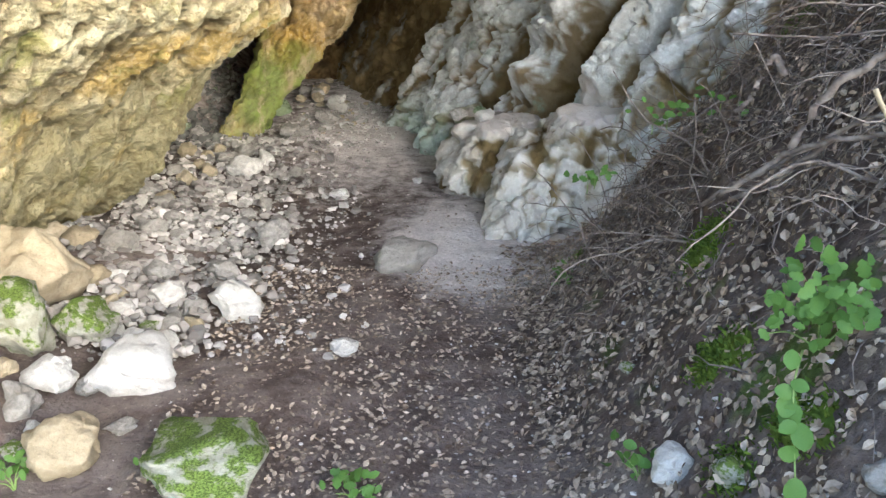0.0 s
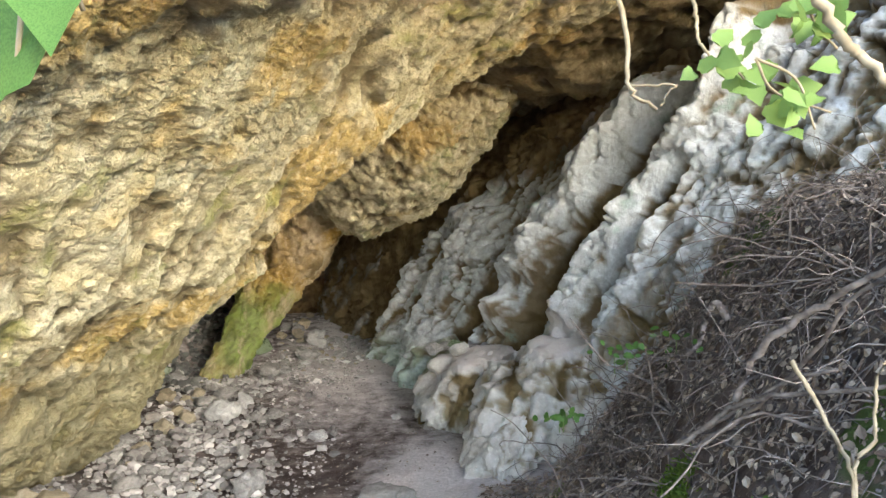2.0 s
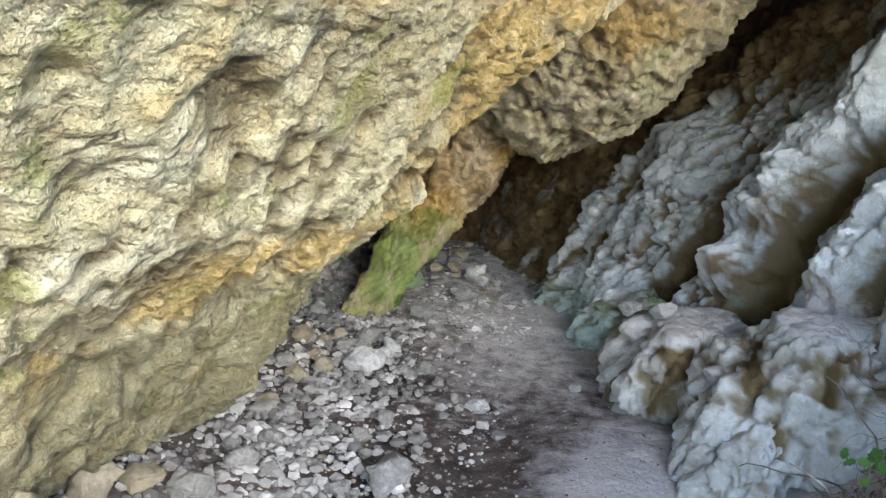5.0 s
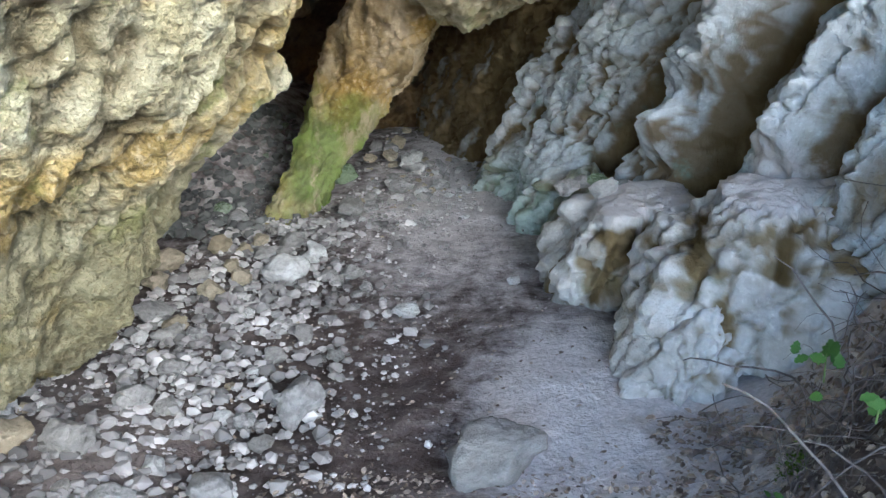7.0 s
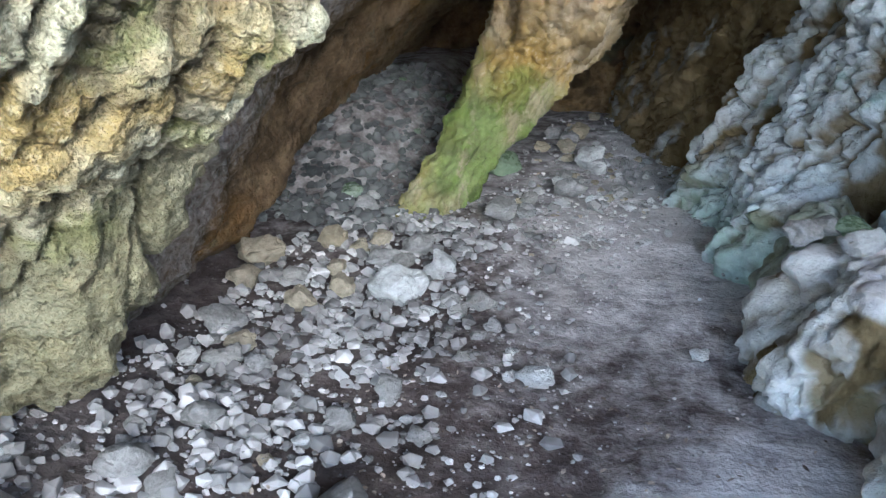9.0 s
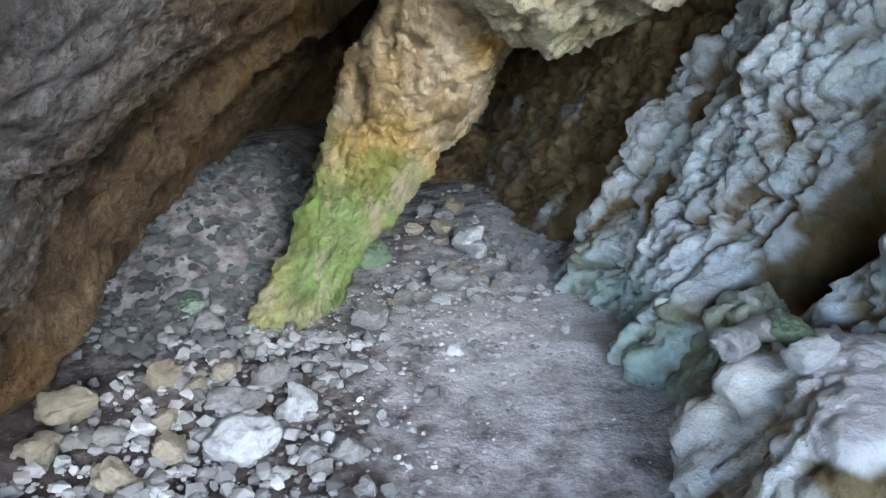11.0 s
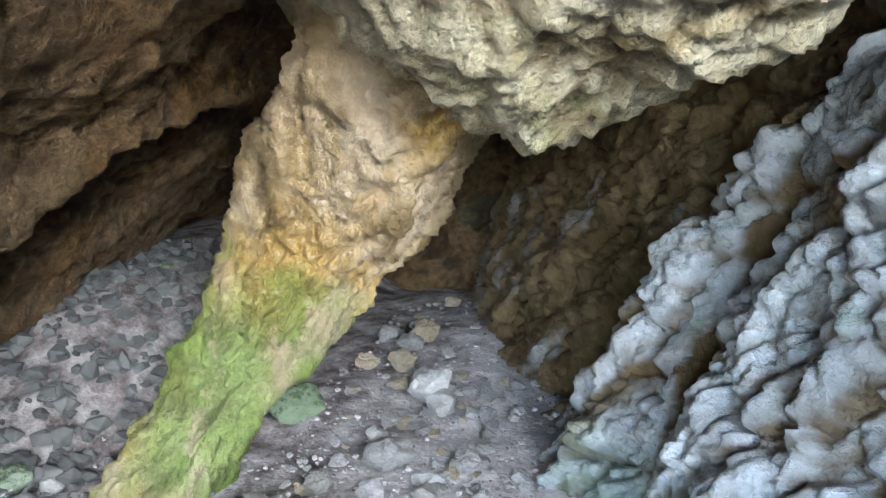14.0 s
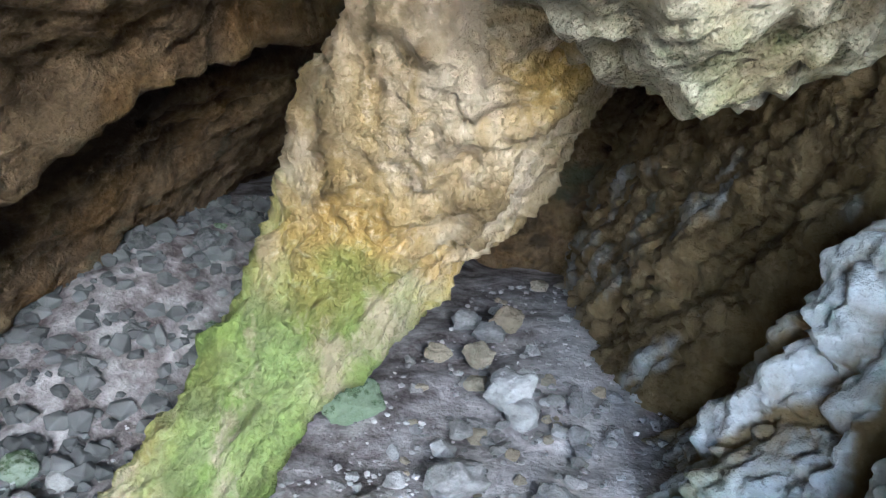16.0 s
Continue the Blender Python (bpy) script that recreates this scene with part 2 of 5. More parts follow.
def plain_material(name, a, b, rough=0.8, scale=30, island=False, spread=0.0):
    m, nt, bsdf = tree(name, rough)
    co = nt.nodes.new("ShaderNodeTexCoord").outputs["Object"]
    col = mixed(nt, ramp(nt, tex(nt, co, scale, 4, 0.6), 0.35, 0.65), a, b)
    if island:
        r = nt.nodes.new("ShaderNodeNewGeometry").outputs["Random Per Island"]
        cr = nt.nodes.new("ShaderNodeValToRGB")
        e = cr.color_ramp.elements
        e[0].color, e[1].color = (*tuple(1 - spread for _ in a), 1), (*tuple(1 + spread for _ in a), 1)
        nt.links.new(r, cr.inputs[0])
        col = mixed(nt, 1.0, col, cr.outputs[0], "MULTIPLY")
    nt.links.new(col, bsdf.inputs["Base Color"])
    return m


def leaf_material(name, a, b, glow=0.35, rough=0.55):
    m, nt, bsdf = tree(name, rough)
    co = nt.nodes.new("ShaderNodeTexCoord").outputs["Object"]
    r = nt.nodes.new("ShaderNodeNewGeometry").outputs["Random Per Island"]
    col = mixed(nt, r, a, b)
    col = mixed(nt, calc(nt, "MULTIPLY", ramp(nt, tex(nt, co, 60, 3), 0.4, 0.65), 0.4), col, tuple(0.6 * c for c in a))
    nt.links.new(col, bsdf.inputs["Base Color"])
    tr = nt.nodes.new("ShaderNodeBsdfTranslucent")
    nt.links.new(col, tr.inputs[0])
    ms = nt.nodes.new("ShaderNodeMixShader")
    ms.inputs[0].default_value = glow
    nt.links.new(bsdf.outputs[0], ms.inputs[1])
    nt.links.new(tr.outputs[0], ms.inputs[2])
    nt.links.new(ms.outputs[0], nt.nodes["Material Output"].inputs["Surface"])
    return m


MAT_LEAF = leaf_material("green_leaf", (0.05, 0.13, 0.025), (0.15, 0.26, 0.06), 0.3)
MAT_IVY = leaf_material("ivy_leaf", (0.08, 0.20, 0.04), (0.38, 0.48, 0.14))
MAT_DRY = leaf_material("dry_leaf", (0.11, 0.078, 0.060), (0.58, 0.48, 0.385), 0.1, 0.8)
MAT_MOSS = leaf_material("cushion_moss", (0.05, 0.085, 0.012), (0.15, 0.21, 0.03), 0.15, 0.9)
MAT_TWIG = plain_material("dry_twig", (0.10, 0.08, 0.07), (0.24, 0.20, 0.175), 0.85, 25, True, 0.45)
MAT_STEM = plain_material("pale_vine_stem", (0.24, 0.19, 0.12), (0.38, 0.31, 0.21), 0.8, 25)
MAT_GREENSTEM = plain_material("green_stem", (0.14, 0.22, 0.06), (0.22, 0.30, 0.10), 0.7, 25)
# Darker copy of the limestone chips, for the shade behind the pillar.
MAT_CHIPS_SHADED = plain_material("shaded_limestone_chips", (0.10, 0.097, 0.093), (0.185, 0.18, 0.17), 0.9, 3, True, 0.28)
MAT_GRAVEL = plain_material("limestone_chips", (0.22, 0.20, 0.19), (0.46, 0.43, 0.41), 0.9, 3, True, 0.5)


# ---- builders ----
def mesh_object(name, verts, faces, material, parent=None, label="", attrs=None, flat=False):
    me = bpy.data.meshes.new(name)
    me.from_pydata(verts.tolist() if hasattr(verts, "tolist") else verts, [], faces.tolist() if hasattr(faces, "tolist") else faces)
    me.polygons.foreach_set("use_smooth", [not flat] * len(me.polygons))
    for key, values in (attrs or {}).items():
        at = me.attributes.new(key, "FLOAT", "POINT")
        v = np.zeros(len(me.vertices), np.float32)
        v[:len(values)] = values
        at.data.foreach_set("value", v)
    me.materials.append(material)
    ob = new(name, me)
    if parent:
        ob.parent = parent
    if label:
        tagged(ob, label=label)
    return ob


def part(name, bm, material, parent, label=""):
    me = bpy.data.meshes.new(name)
    bm.to_mesh(me)
    bm.free()
    me.materials.append(material)
    ob = new(name, me)
    ob.parent = parent
    if label:
        tagged(ob, label=label)
    return ob


def grid_faces(nu, nv):
    i, j = np.meshgrid(np.arange(nu - 1), np.arange(nv - 1), indexing="ij")
    a = (i * nv + j).ravel()
    return np.stack([a, a + nv, a + nv + 1, a + 1], 1)


def curve_rows(ctrl, n):
    """Catmull-Rom along the first axis of ctrl, n samples."""
    ctrl = np.asarray(ctrl, float)
    m = len(ctrl)
    p = np.concatenate([[2 * ctrl[0] - ctrl[1]], ctrl, [2 * ctrl[-1] - ctrl[-2]]])
    s = np.linspace(0, m - 1 - 1e-9, n)
    k = s.astype(int)
    t = (s - k).reshape((-1,) + (1,) * (ctrl.ndim - 1))
    a, b, c, d = p[k], p[k + 1], p[k + 2], p[k + 3]
    return 0.5 * (2 * b + (c - a) * t + (2 * a - 5 * b + 4 * c - d) * t * t + (3 * b - a - 3 * c + d) * t ** 3)


def loft(ctrl, nu, nv):
    """A smooth surface through a small grid of control places."""
    s = curve_rows(ctrl, nu)
    s = curve_rows(np.swapaxes(s, 0, 1), nv)
    return np.ascontiguousarray(np.swapaxes(s, 0, 1))


def normals(g):
    n = np.cross(np.gradient(g, axis=0), np.gradient(g, axis=1))
    return n / (np.linalg.norm(n, axis=2, keepdims=True) + 1e-9)


def craggy(p, lumps=0.03, chips=0.02, seed=0, stretch=(1, 1, 1), pits=0.6):
    """Height of weathered rock at the points p: broad swells, knobs and small chips, and a 0 to 1 relief."""
    stretch = np.asarray(stretch, float)
    q = p * stretch if stretch.ndim == 1 else p @ stretch.T
    warp = q + 0.10 * np.stack([vnoise(q, 3.0, seed + k) for k in (51, 52, 53)], 1)
    swell = fbm(warp, 1.9, 3, seed)
    f1, f2 = cells(warp, 4.3, seed + 5)
    knob = 0.55 - f1
    e1, e2 = cells(warp, 12.0, seed + 9)
    chip = 0.5 - e1
    crack = smooth(0.14, 0.0, f2 - f1)
    tiny = fbm(q, 22, 3, seed + 3)
    g1, g2 = cells(p + 0.02 * np.stack([vnoise(p, 14, seed + k) for k in (61, 62, 63)], 1), 21.0, seed + 13)
    ledge = fbm(warp, 8, 3, seed + 4)
    sharp = np.abs(vnoise(warp, 6.5, seed + 6))
    h = lumps * (1.1 * swell + 0.55 * knob - 0.10 * crack + 0.5 * (0.4 - sharp)) + chips * (0.6 * chip + 0.7 * tiny + 0.9 * ledge + pits * (0.45 - g1) - 0.25 * smooth(0.15, 0, g2 - g1))
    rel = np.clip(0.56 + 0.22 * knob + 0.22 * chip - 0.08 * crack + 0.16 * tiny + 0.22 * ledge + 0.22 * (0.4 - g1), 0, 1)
    return h, rel


def rock_sheet(name, g, material, back, lumps, chips, seed, label, extra=None, stain=None, dust=None, stretch=(1, 1, 1), out=1, crack_shade=None, earth_shade=None):
    """A rock mass: the seen face g (nu, nv, 3), displaced, with a body that reaches back behind it."""
    nu, nv = g.shape[:2]
    n = normals(g).reshape(-1, 3) * out
    p = g.reshape(-1, 3)
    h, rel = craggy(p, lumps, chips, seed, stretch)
    if extra is not None:
        h = h + extra
        # Hollows lower the relief as well, so they get the painted shade.
        rel = np.clip(rel + 4.6 * np.minimum(extra + (0.085 if crack_shade is not None else 0.0), 0.015), 0, 1)
    # Shade of the cracks, painted by lowering their relief.
    if crack_shade is not None:
        rel = np.clip(rel - crack_shade, 0, 1)
    v = p + n * h[:, None]
    faces = grid_faces(nu, nv).tolist()
    ring = list(range(0, nu * nv, nv)) + list(range((nu - 1) * nv + 1, nu * nv)) + list(range((nu - 1) * nv - 1, nv - 2, -nv)) + list(range(nv - 2, 0, -1))
    base = len(v)
    rim = v[ring] + np.asarray(back)
    v = np.concatenate([v, rim, [rim.mean(0) + 0.4 * np.asarray(back)]])
    c = len(ring)
    for k in range(c):
        k2 = (k + 1) % c
        faces.append((ring[k], ring[k2], base + k2, base + k))
        faces.append((base + k, base + k2, base + c))
    attrs = {"relief": rel, "stain": stain if stain is not None else np.zeros(len(p)), "dust": dust if dust is not None else np.zeros(len(p)), "earth_shade": earth_shade if earth_shade is not None else np.zeros(len(p))}
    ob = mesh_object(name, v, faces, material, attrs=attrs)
    bm = bmesh.new()
    bm.from_mesh(ob.data)
    bmesh.ops.recalc_face_normals(bm, faces=bm.faces)
    bm.to_mesh(ob.data)
    bm.free()
    return tagged(ob, label=label, category="rock wall", kind="structure")


# ---- the ground ----
EDGE_Y = (-3.0, 0.5, 1.7, 2.4, 2.9, 3.4, 3.9, 4.4, 5.2, 6.5, 9.0)
EDGE_X = (0.42, 0.34, 0.36, 0.42, 0.46, 0.56, 0.72, 0.80, 0.8, 0.6, 0.5)


def ground_height(x, y):
    """The lie of the land: a level cave floor, a steep bank beside it, a heap against the overhang."""
    x, y = np.asarray(x, float), np.asarray(y, float)
    z = 0.04 + 0.09 * smooth(4.6, 6.2, y) + 0.09 * smooth(6.0, 8.4, y)
    d = x - np.interp(y, EDGE_Y, EDGE_X)
    soft = 0.08 * np.log1p(np.exp(np.clip(d / 0.08, -30, 30)))
    bank = np.minimum(1.35 * soft, 0.85 + 0.45 * soft)
    bank = np.minimum(bank, 1.7 + 0.12 * soft)
    z = z + bank * smooth(4.6, 3.6, y)
    heap = smooth(-1.0, -1.9, x) * smooth(1.2, 2.2, y) * smooth(4.6, 3.2, y)
    z = z + 0.16 * heap
    z = z + 0.44 * smooth(-1.55, -2.25, x) * smooth(5.8, 6.9, y)
    z = z + 0.02 * np.sin(x * 2.1 + 0.6) * np.cos(y * 1.3)
    far = np.hypot(x, y - 3)
    # Unseen fall of the ground behind the start, added to admit low light.
    return z - 0.22 * np.clip(-2.0 - y, 0, 40) + 0.4 * smooth(8, 60, far) * np.sin(x * 0.05)


def build_ground():
    def axis(lo, hi, step, far):
        inner = np.arange(lo, hi + step / 2, step)
        grow = np.geomspace(step, far, 34)
        return np.concatenate([lo - np.cumsum(grow)[::-1], inner, hi + np.cumsum(grow)])
    xs, ys = axis(-2.9, 2.0, 0.022, 130), axis(0.6, 8.8, 0.026, 130)
    X, Y = np.meshgrid(xs, ys, indexing="ij")
    x, y = X.ravel(), Y.ravel()
    p = np.stack([x, y, np.zeros_like(x)], 1)
    d = x - np.interp(y, EDGE_Y, EDGE_X)
    onbank = smooth(-0.1, 0.25, d) * smooth(4.6, 3.6, y)
    z = ground_height(x, y)
    z = z + 0.018 * fbm(p, 2.2, 3, 4) + 0.007 * fbm(p, 9, 2, 8) * (1 + 2.2 * onbank)
    apron = 2.2 * np.exp(-(((x - 0.20) / 0.38) ** 2 + ((y - 3.74) / 0.52) ** 2)) + 1.0 * np.exp(-(((x - 0.80) / 0.28) ** 2 + ((y - 3.72) / 0.30) ** 2)) + 0.40 * smooth(-1.3, -0.6, x) * smooth(3.7, 5.0, y) + 0.42 * smooth(4.5, 6.2, y)
    green = 0.75 * smooth(0.25, 0.7, fbm(p, 2.6, 3, 77)) * onbank
    ob = mesh_object("ground", np.stack([x, y, z], 1), grid_faces(len(xs), len(ys)), MAT_GROUND, attrs={"dust": np.clip(apron, 0, 1), "stain": green})
    tagged(ob, label="dark cave soil with leaf litter and pale dust", category="ground", kind="structure")


build_ground()

# ---- the overhang ----
LIP = np.array([(-2.45, 4.2, -0.35), (-1.98, 4.20, 0.02), (-1.58, 3.93, 0.26), (-1.40, 3.78, 0.43), (-1.05, 3.72, 0.88), (-0.86, 3.58, 1.03), (-0.67, 3.55, 1.16),
                (-0.58, 3.47, 1.28), (-0.36, 3.47, 1.52), (-0.10, 3.62, 1.74), (0.16, 3.88, 1.94), (0.48, 4.15, 2.12), (0.85, 4.05, 2.27), (1.30, 3.85, 2.40), (1.9, 3.6, 2.6)])


def build_overhang():
    along = np.array([-0.22, -1.0, 0.0])
    rows = []
    for p in LIP:
        rows.append([p + 3.3 * along + (-0.9, 0.3, 1.9), p + 3.1 * along, p + 1.9 * along, p + 0.8 * along, p + 0.28 * along + (0.012, 0, -0.012), p, p + (-0.18, 0.15, 0.05), p + (-0.62, 0.6, 0.05), p + (-1.7, 1.5, 0.1)])
    g = loft(rows, 560, 420)
    p = g.reshape(-1, 3)
    strata = (0.016 + 0.022 * smooth(2.3, 3.3, p[:, 1])) * fbm(np.stack([p[:, 1] + 0.3 * p[:, 2], p[:, 0] - p[:, 2], 0.25 * (p[:, 0] + p[:, 2])], 1), 5.0, 3, 31)
    bed = np.stack([p[:, 1] + 0.35 * p[:, 2] + 0.06 * vnoise(p, 3.0, 33), 0.5 * (p[:, 0] - p[:, 2]), 0.16 * (p[:, 0] + p[:, 2])], 1)
    strata = strata - smooth(1.6, 3.2, p[:, 1]) * (0.045 * smooth(0.22, 0.0, np.abs(vnoise(bed, 5.5, 34))) + 0.020 * smooth(0.25, 0.0, np.abs(vnoise(bed, 13.0, 35))))
    tip = 0.03 * np.exp(-((p - (-0.66, 3.52, 1.17)) ** 2).sum(1) / 0.07 ** 2)
    # Lower face painted olive-brown: grime colour, darkened for the shade under the overhang.
    rock_sheet("overhang_rock", g, MAT_OVERHANG, (-1.3, 0.5, 1.5), 0.026, 0.021, 3, "leaning buff limestone overhang with ochre and green stains", extra=strata + tip, earth_shade=np.maximum(0.55 * smooth(1.0, 0.30, p[:, 2] + 0.25 * fbm(p, 2.5, 3, 36)), 0.64 * smooth(1.20, 0.65, p[:, 2] + 0.2 * fbm(p, 3.5, 3, 37)) * smooth(1.9, 2.9, p[:, 1])), stretch=((0.3, 1.0, 0.3), (0.7, 0, -0.7), (0.52, 0.1, 0.52)), out=-1)


build_overhang()


# ---- the inner walls ----
def build_inner_wall():
    ys = np.linspace(2.9, 8.9, 300)
    zs = np.linspace(-0.35, 2.7, 200)
    Y, Z = np.meshgrid(ys, zs, indexing="ij")
    X = -1.35 + (Z - 1.34) - 0.25 * (Y - 5.67) - 0.25 * smooth(4.6, 3.4, Y) + 0.24 * smooth(0.8, 0.0, Z) * smooth(6.6, 5.6, Y)
    g = np.stack([X, Y, Z], 2)
    edge = np.interp(Z.ravel(), (0.3, 0.88, 1.04, 1.18, 1.30, 1.44, 1.62), (5.4, 5.94, 6.08, 6.29, 6.62, 7.07, 7.2))
    s = Y.ravel() - edge
    step = 0.10 * np.exp(-((s + 0.15) / 0.2) ** 2) - 0.16 * np.exp(-((s - 0.22) / 0.2) ** 2)
    p = g.reshape(-1, 3)
    lay = 0.05 * vnoise(p * (0.5, 0.5, 1) @ np.array([[1, 0, -1.0], [0, 1, 0.2], [1, 0, 1.0]]), 3.0, 61)
    # Buff-green tone of the mouth end, with its daylight painted in as dust.
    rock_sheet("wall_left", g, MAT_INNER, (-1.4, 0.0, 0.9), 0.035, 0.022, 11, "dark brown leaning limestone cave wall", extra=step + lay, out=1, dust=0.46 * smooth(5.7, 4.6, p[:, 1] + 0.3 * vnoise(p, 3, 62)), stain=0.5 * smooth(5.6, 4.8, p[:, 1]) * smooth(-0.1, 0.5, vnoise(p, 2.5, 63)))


build_inner_wall()

RIB = (  # place along the wall at height z0, drift, width, height, from z, to z
    (4.25, 1.00, -0.45, 0.10, 0.16, 0.72, 2.6),
    (4.87, 1.00, -0.55, 0.20, 0.22, 0.88, 2.1),
    (4.97, 0.72, -0.20, 0.12, 0.22, 0.64, 0.80),
    (3.92, 1.00, -0.18, 0.09, 0.10, 0.60, 2.6),
    (5.78, 0.70, -0.10, 0.26, 0.13, 0.05, 1.35),
    (6.38, 0.45, -0.10, 0.17, 0.13, -0.2, 0.86),
    (6.20, 1.15, -0.35, 0.22, 0.10, 0.86, 1.6),
    (5.62, 0.20, 0.00, 0.20, 0.10, -0.2, 0.42),
    (5.34, 0.70, -0.40, 0.11, -0.25, 0.40, 1.15),
    (4.70, 0.62, -0.35, 0.13, -0.20, 0.3, 0.80),
    (4.13, 0.80, -0.35, 0.06, -0.15, 0.5, 1.5),
    (4.50, 1.20, -0.50, 0.05, -0.12, 0.8, 1.9),
    (6.10, 0.50, 0.10, 0.04, -0.10, 0.0, 0.9),
    (6.75, 0.60, -0.60, 0.10, -0.09, 0.0, 1.6),
)


def build_right_wall():
    ys = np.concatenate([np.linspace(9.0, 6.9, 150), np.linspace(6.9, 3.6, 420)[1:], np.linspace(3.6, 2.1, 110)[1:]])
    zs = np.linspace(-0.35, 3.3, 430)
    Y, Z = np.meshgrid(ys, zs, indexing="ij")
    X = 0.55 + 0.43 * (Z - 0.78) - 0.43 * (Y - 4.88) + 0.10 * smooth(7.0, 8.6, Y)
    brow = np.interp(Y, (3.0, 3.4, 3.9, 4.3, 4.7, 5.15, 5.5, 5.9, 7.0), (2.6, 2.15, 2.02, 1.98, 1.92, 1.90, 1.86, 1.68, 1.5)) + 0.06 * np.sin(Y * 7.0)
    X = X + 0.5 * np.clip(Z - brow, 0, 0.45) * smooth(2.9, 3.6, Y)
    g = np.stack([X, Y, Z], 2)
    y, z = Y.ravel(), Z.ravel()
    p = g.reshape(-1, 3)
    wob = 0.05 * vnoise(p, 3.2, 91) + 0.025 * vnoise(p, 9.0, 92)
    sway = 0.05 * vnoise(p, 2.6, 91)
    h = np.zeros(len(y))
    hollow = np.zeros(len(y))
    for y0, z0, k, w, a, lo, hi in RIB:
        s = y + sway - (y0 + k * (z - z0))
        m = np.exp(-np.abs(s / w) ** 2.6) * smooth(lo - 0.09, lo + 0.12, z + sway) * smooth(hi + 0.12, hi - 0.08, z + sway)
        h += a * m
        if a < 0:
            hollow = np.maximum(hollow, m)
    flow = np.stack([(y + 0.42 * z) * 1.0, z * 0.22, p[:, 0] * 0.15], 1)
    fl = fbm(flow, 5.5, 4, 44)
    bend = 0.05 * np.stack([vnoise(p, 5, 47), vnoise(p, 5, 48), vnoise(p, 5, 49)], 1) + 0.02 * np.stack([vnoise(p, 17, 57), vnoise(p, 17, 58), vnoise(p, 17, 59)], 1)
    lie = np.stack([y + 0.42 * z, 0.50 * z - 0.21 * y, 0.4 * p[:, 0]], 1) + bend
    k1, k2, kd = scales(lie, 5.2, 50)
    m1, m2, md = scales(lie + 0.4 * bend, 12.5, 60)
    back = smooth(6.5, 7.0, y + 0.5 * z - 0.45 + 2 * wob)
    gap = smooth(0.16, 0.0, k2 - k1)
    chink = smooth(0.16, 0.0, m2 - m1)
    steep = np.abs(np.gradient(h.reshape(Y.shape), ys, axis=0)).ravel() + np.abs(np.gradient(h.reshape(Y.shape), zs, axis=1)).ravel()
    calm = (1 - 0.35 * back) * (1 - 0.75 * smooth(0.5, 1.4, steep))
    h = 1.05 * h - 0.10 * smooth(7.6, 6.6, y) + 0.030 * fl
    h = h + calm * (0.056 * (0.5 - k1) + 0.038 * np.clip(kd, -0.6, 0.6) - 0.028 * gap + 0.028 * (0.5 - m1) + 0.024 * np.clip(md, -0.6, 0.6) - 0.012 * chink)
    h = h + 0.09 * back * (0.5 - np.abs(vnoise(flow + 0.3 * bend, 6.0, 66)))
    h = h - 0.05 * smooth(0.0, 0.2, (Z - brow).ravel()) * smooth(2.9, 3.6, y)
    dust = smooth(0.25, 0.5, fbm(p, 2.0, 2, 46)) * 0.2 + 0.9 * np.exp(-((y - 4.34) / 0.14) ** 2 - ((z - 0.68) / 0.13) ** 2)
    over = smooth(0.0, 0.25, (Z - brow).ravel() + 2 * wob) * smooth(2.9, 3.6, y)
    # Ochre-brown stain, deepened in hollows, cracks and the top to stand for shade.
    earth_shade = np.clip(0.95 * hollow * (z < 1.5) + 0.35 * hollow + 0.66 * back + 0.85 * over + 0.30 * gap + 0.6 * smooth(1.35, 1.75, z + wob) * smooth(4.3, 4.8, y) + 0.40 * smooth(5.0, 6.0, y) * smooth(0.75, 1.3, z + 2 * wob) + 0.55 * smooth(0.2, 0.65, fbm(flow, 2.6, 3, 48)), 0, 1)
    green = 0.7 * smooth(0.6, 0.15, z) * smooth(5.0, 5.5, y) * smooth(6.9, 6.2, y)
    rock_sheet("wall_right", g, MAT_RIGHT, (1.6, 0.5, 0.2), 0.022, 0.026, 23, "grey ribbed flowstone wall with brown hollows", extra=h, dust=dust, stain=green, stretch=((0, 1, 0.42), (0, -0.1, 0.38), (0.6, 0.2, 0)), out=1, earth_shade=earth_shade, crack_shade=0.10 * gap + 0.08 * chink)


build_right_wall()


def build_bulge():
    low = np.array([(-1.0, 6.35, 1.50), (-0.62, 6.12, 1.26), (-0.36, 5.86, 1.17), (-0.04, 5.62, 1.26), (0.20, 5.37, 1.44), (0.36, 5.22, 1.66), (0.50, 5.10, 1.88), (0.66, 5.0, 2.08), (0.9, 4.85, 2.4)])
    rows = [[p + (-0.75, -1.3, 1.2), p + (-0.45, -0.75, 0.62), p + (-0.22, -0.30, 0.22), p + (-0.06, -0.06, 0.03), p + (0.05, 0.06, 0.02), p + (0.16, 0.30, 0.16), p + (0.2, 0.9, 0.55), p + (0.2, 2.6, 0.9)] for p in low]
    g = loft(rows, 230, 230)
    p = g.reshape(-1, 3)
    rock_sheet("hanging_rock", g, MAT_BULGE, (-0.3, 0.6, 1.3), 0.034, 0.028, 37, "rough grey and buff rock hanging from the cave roof", out=-1)


build_bulge()


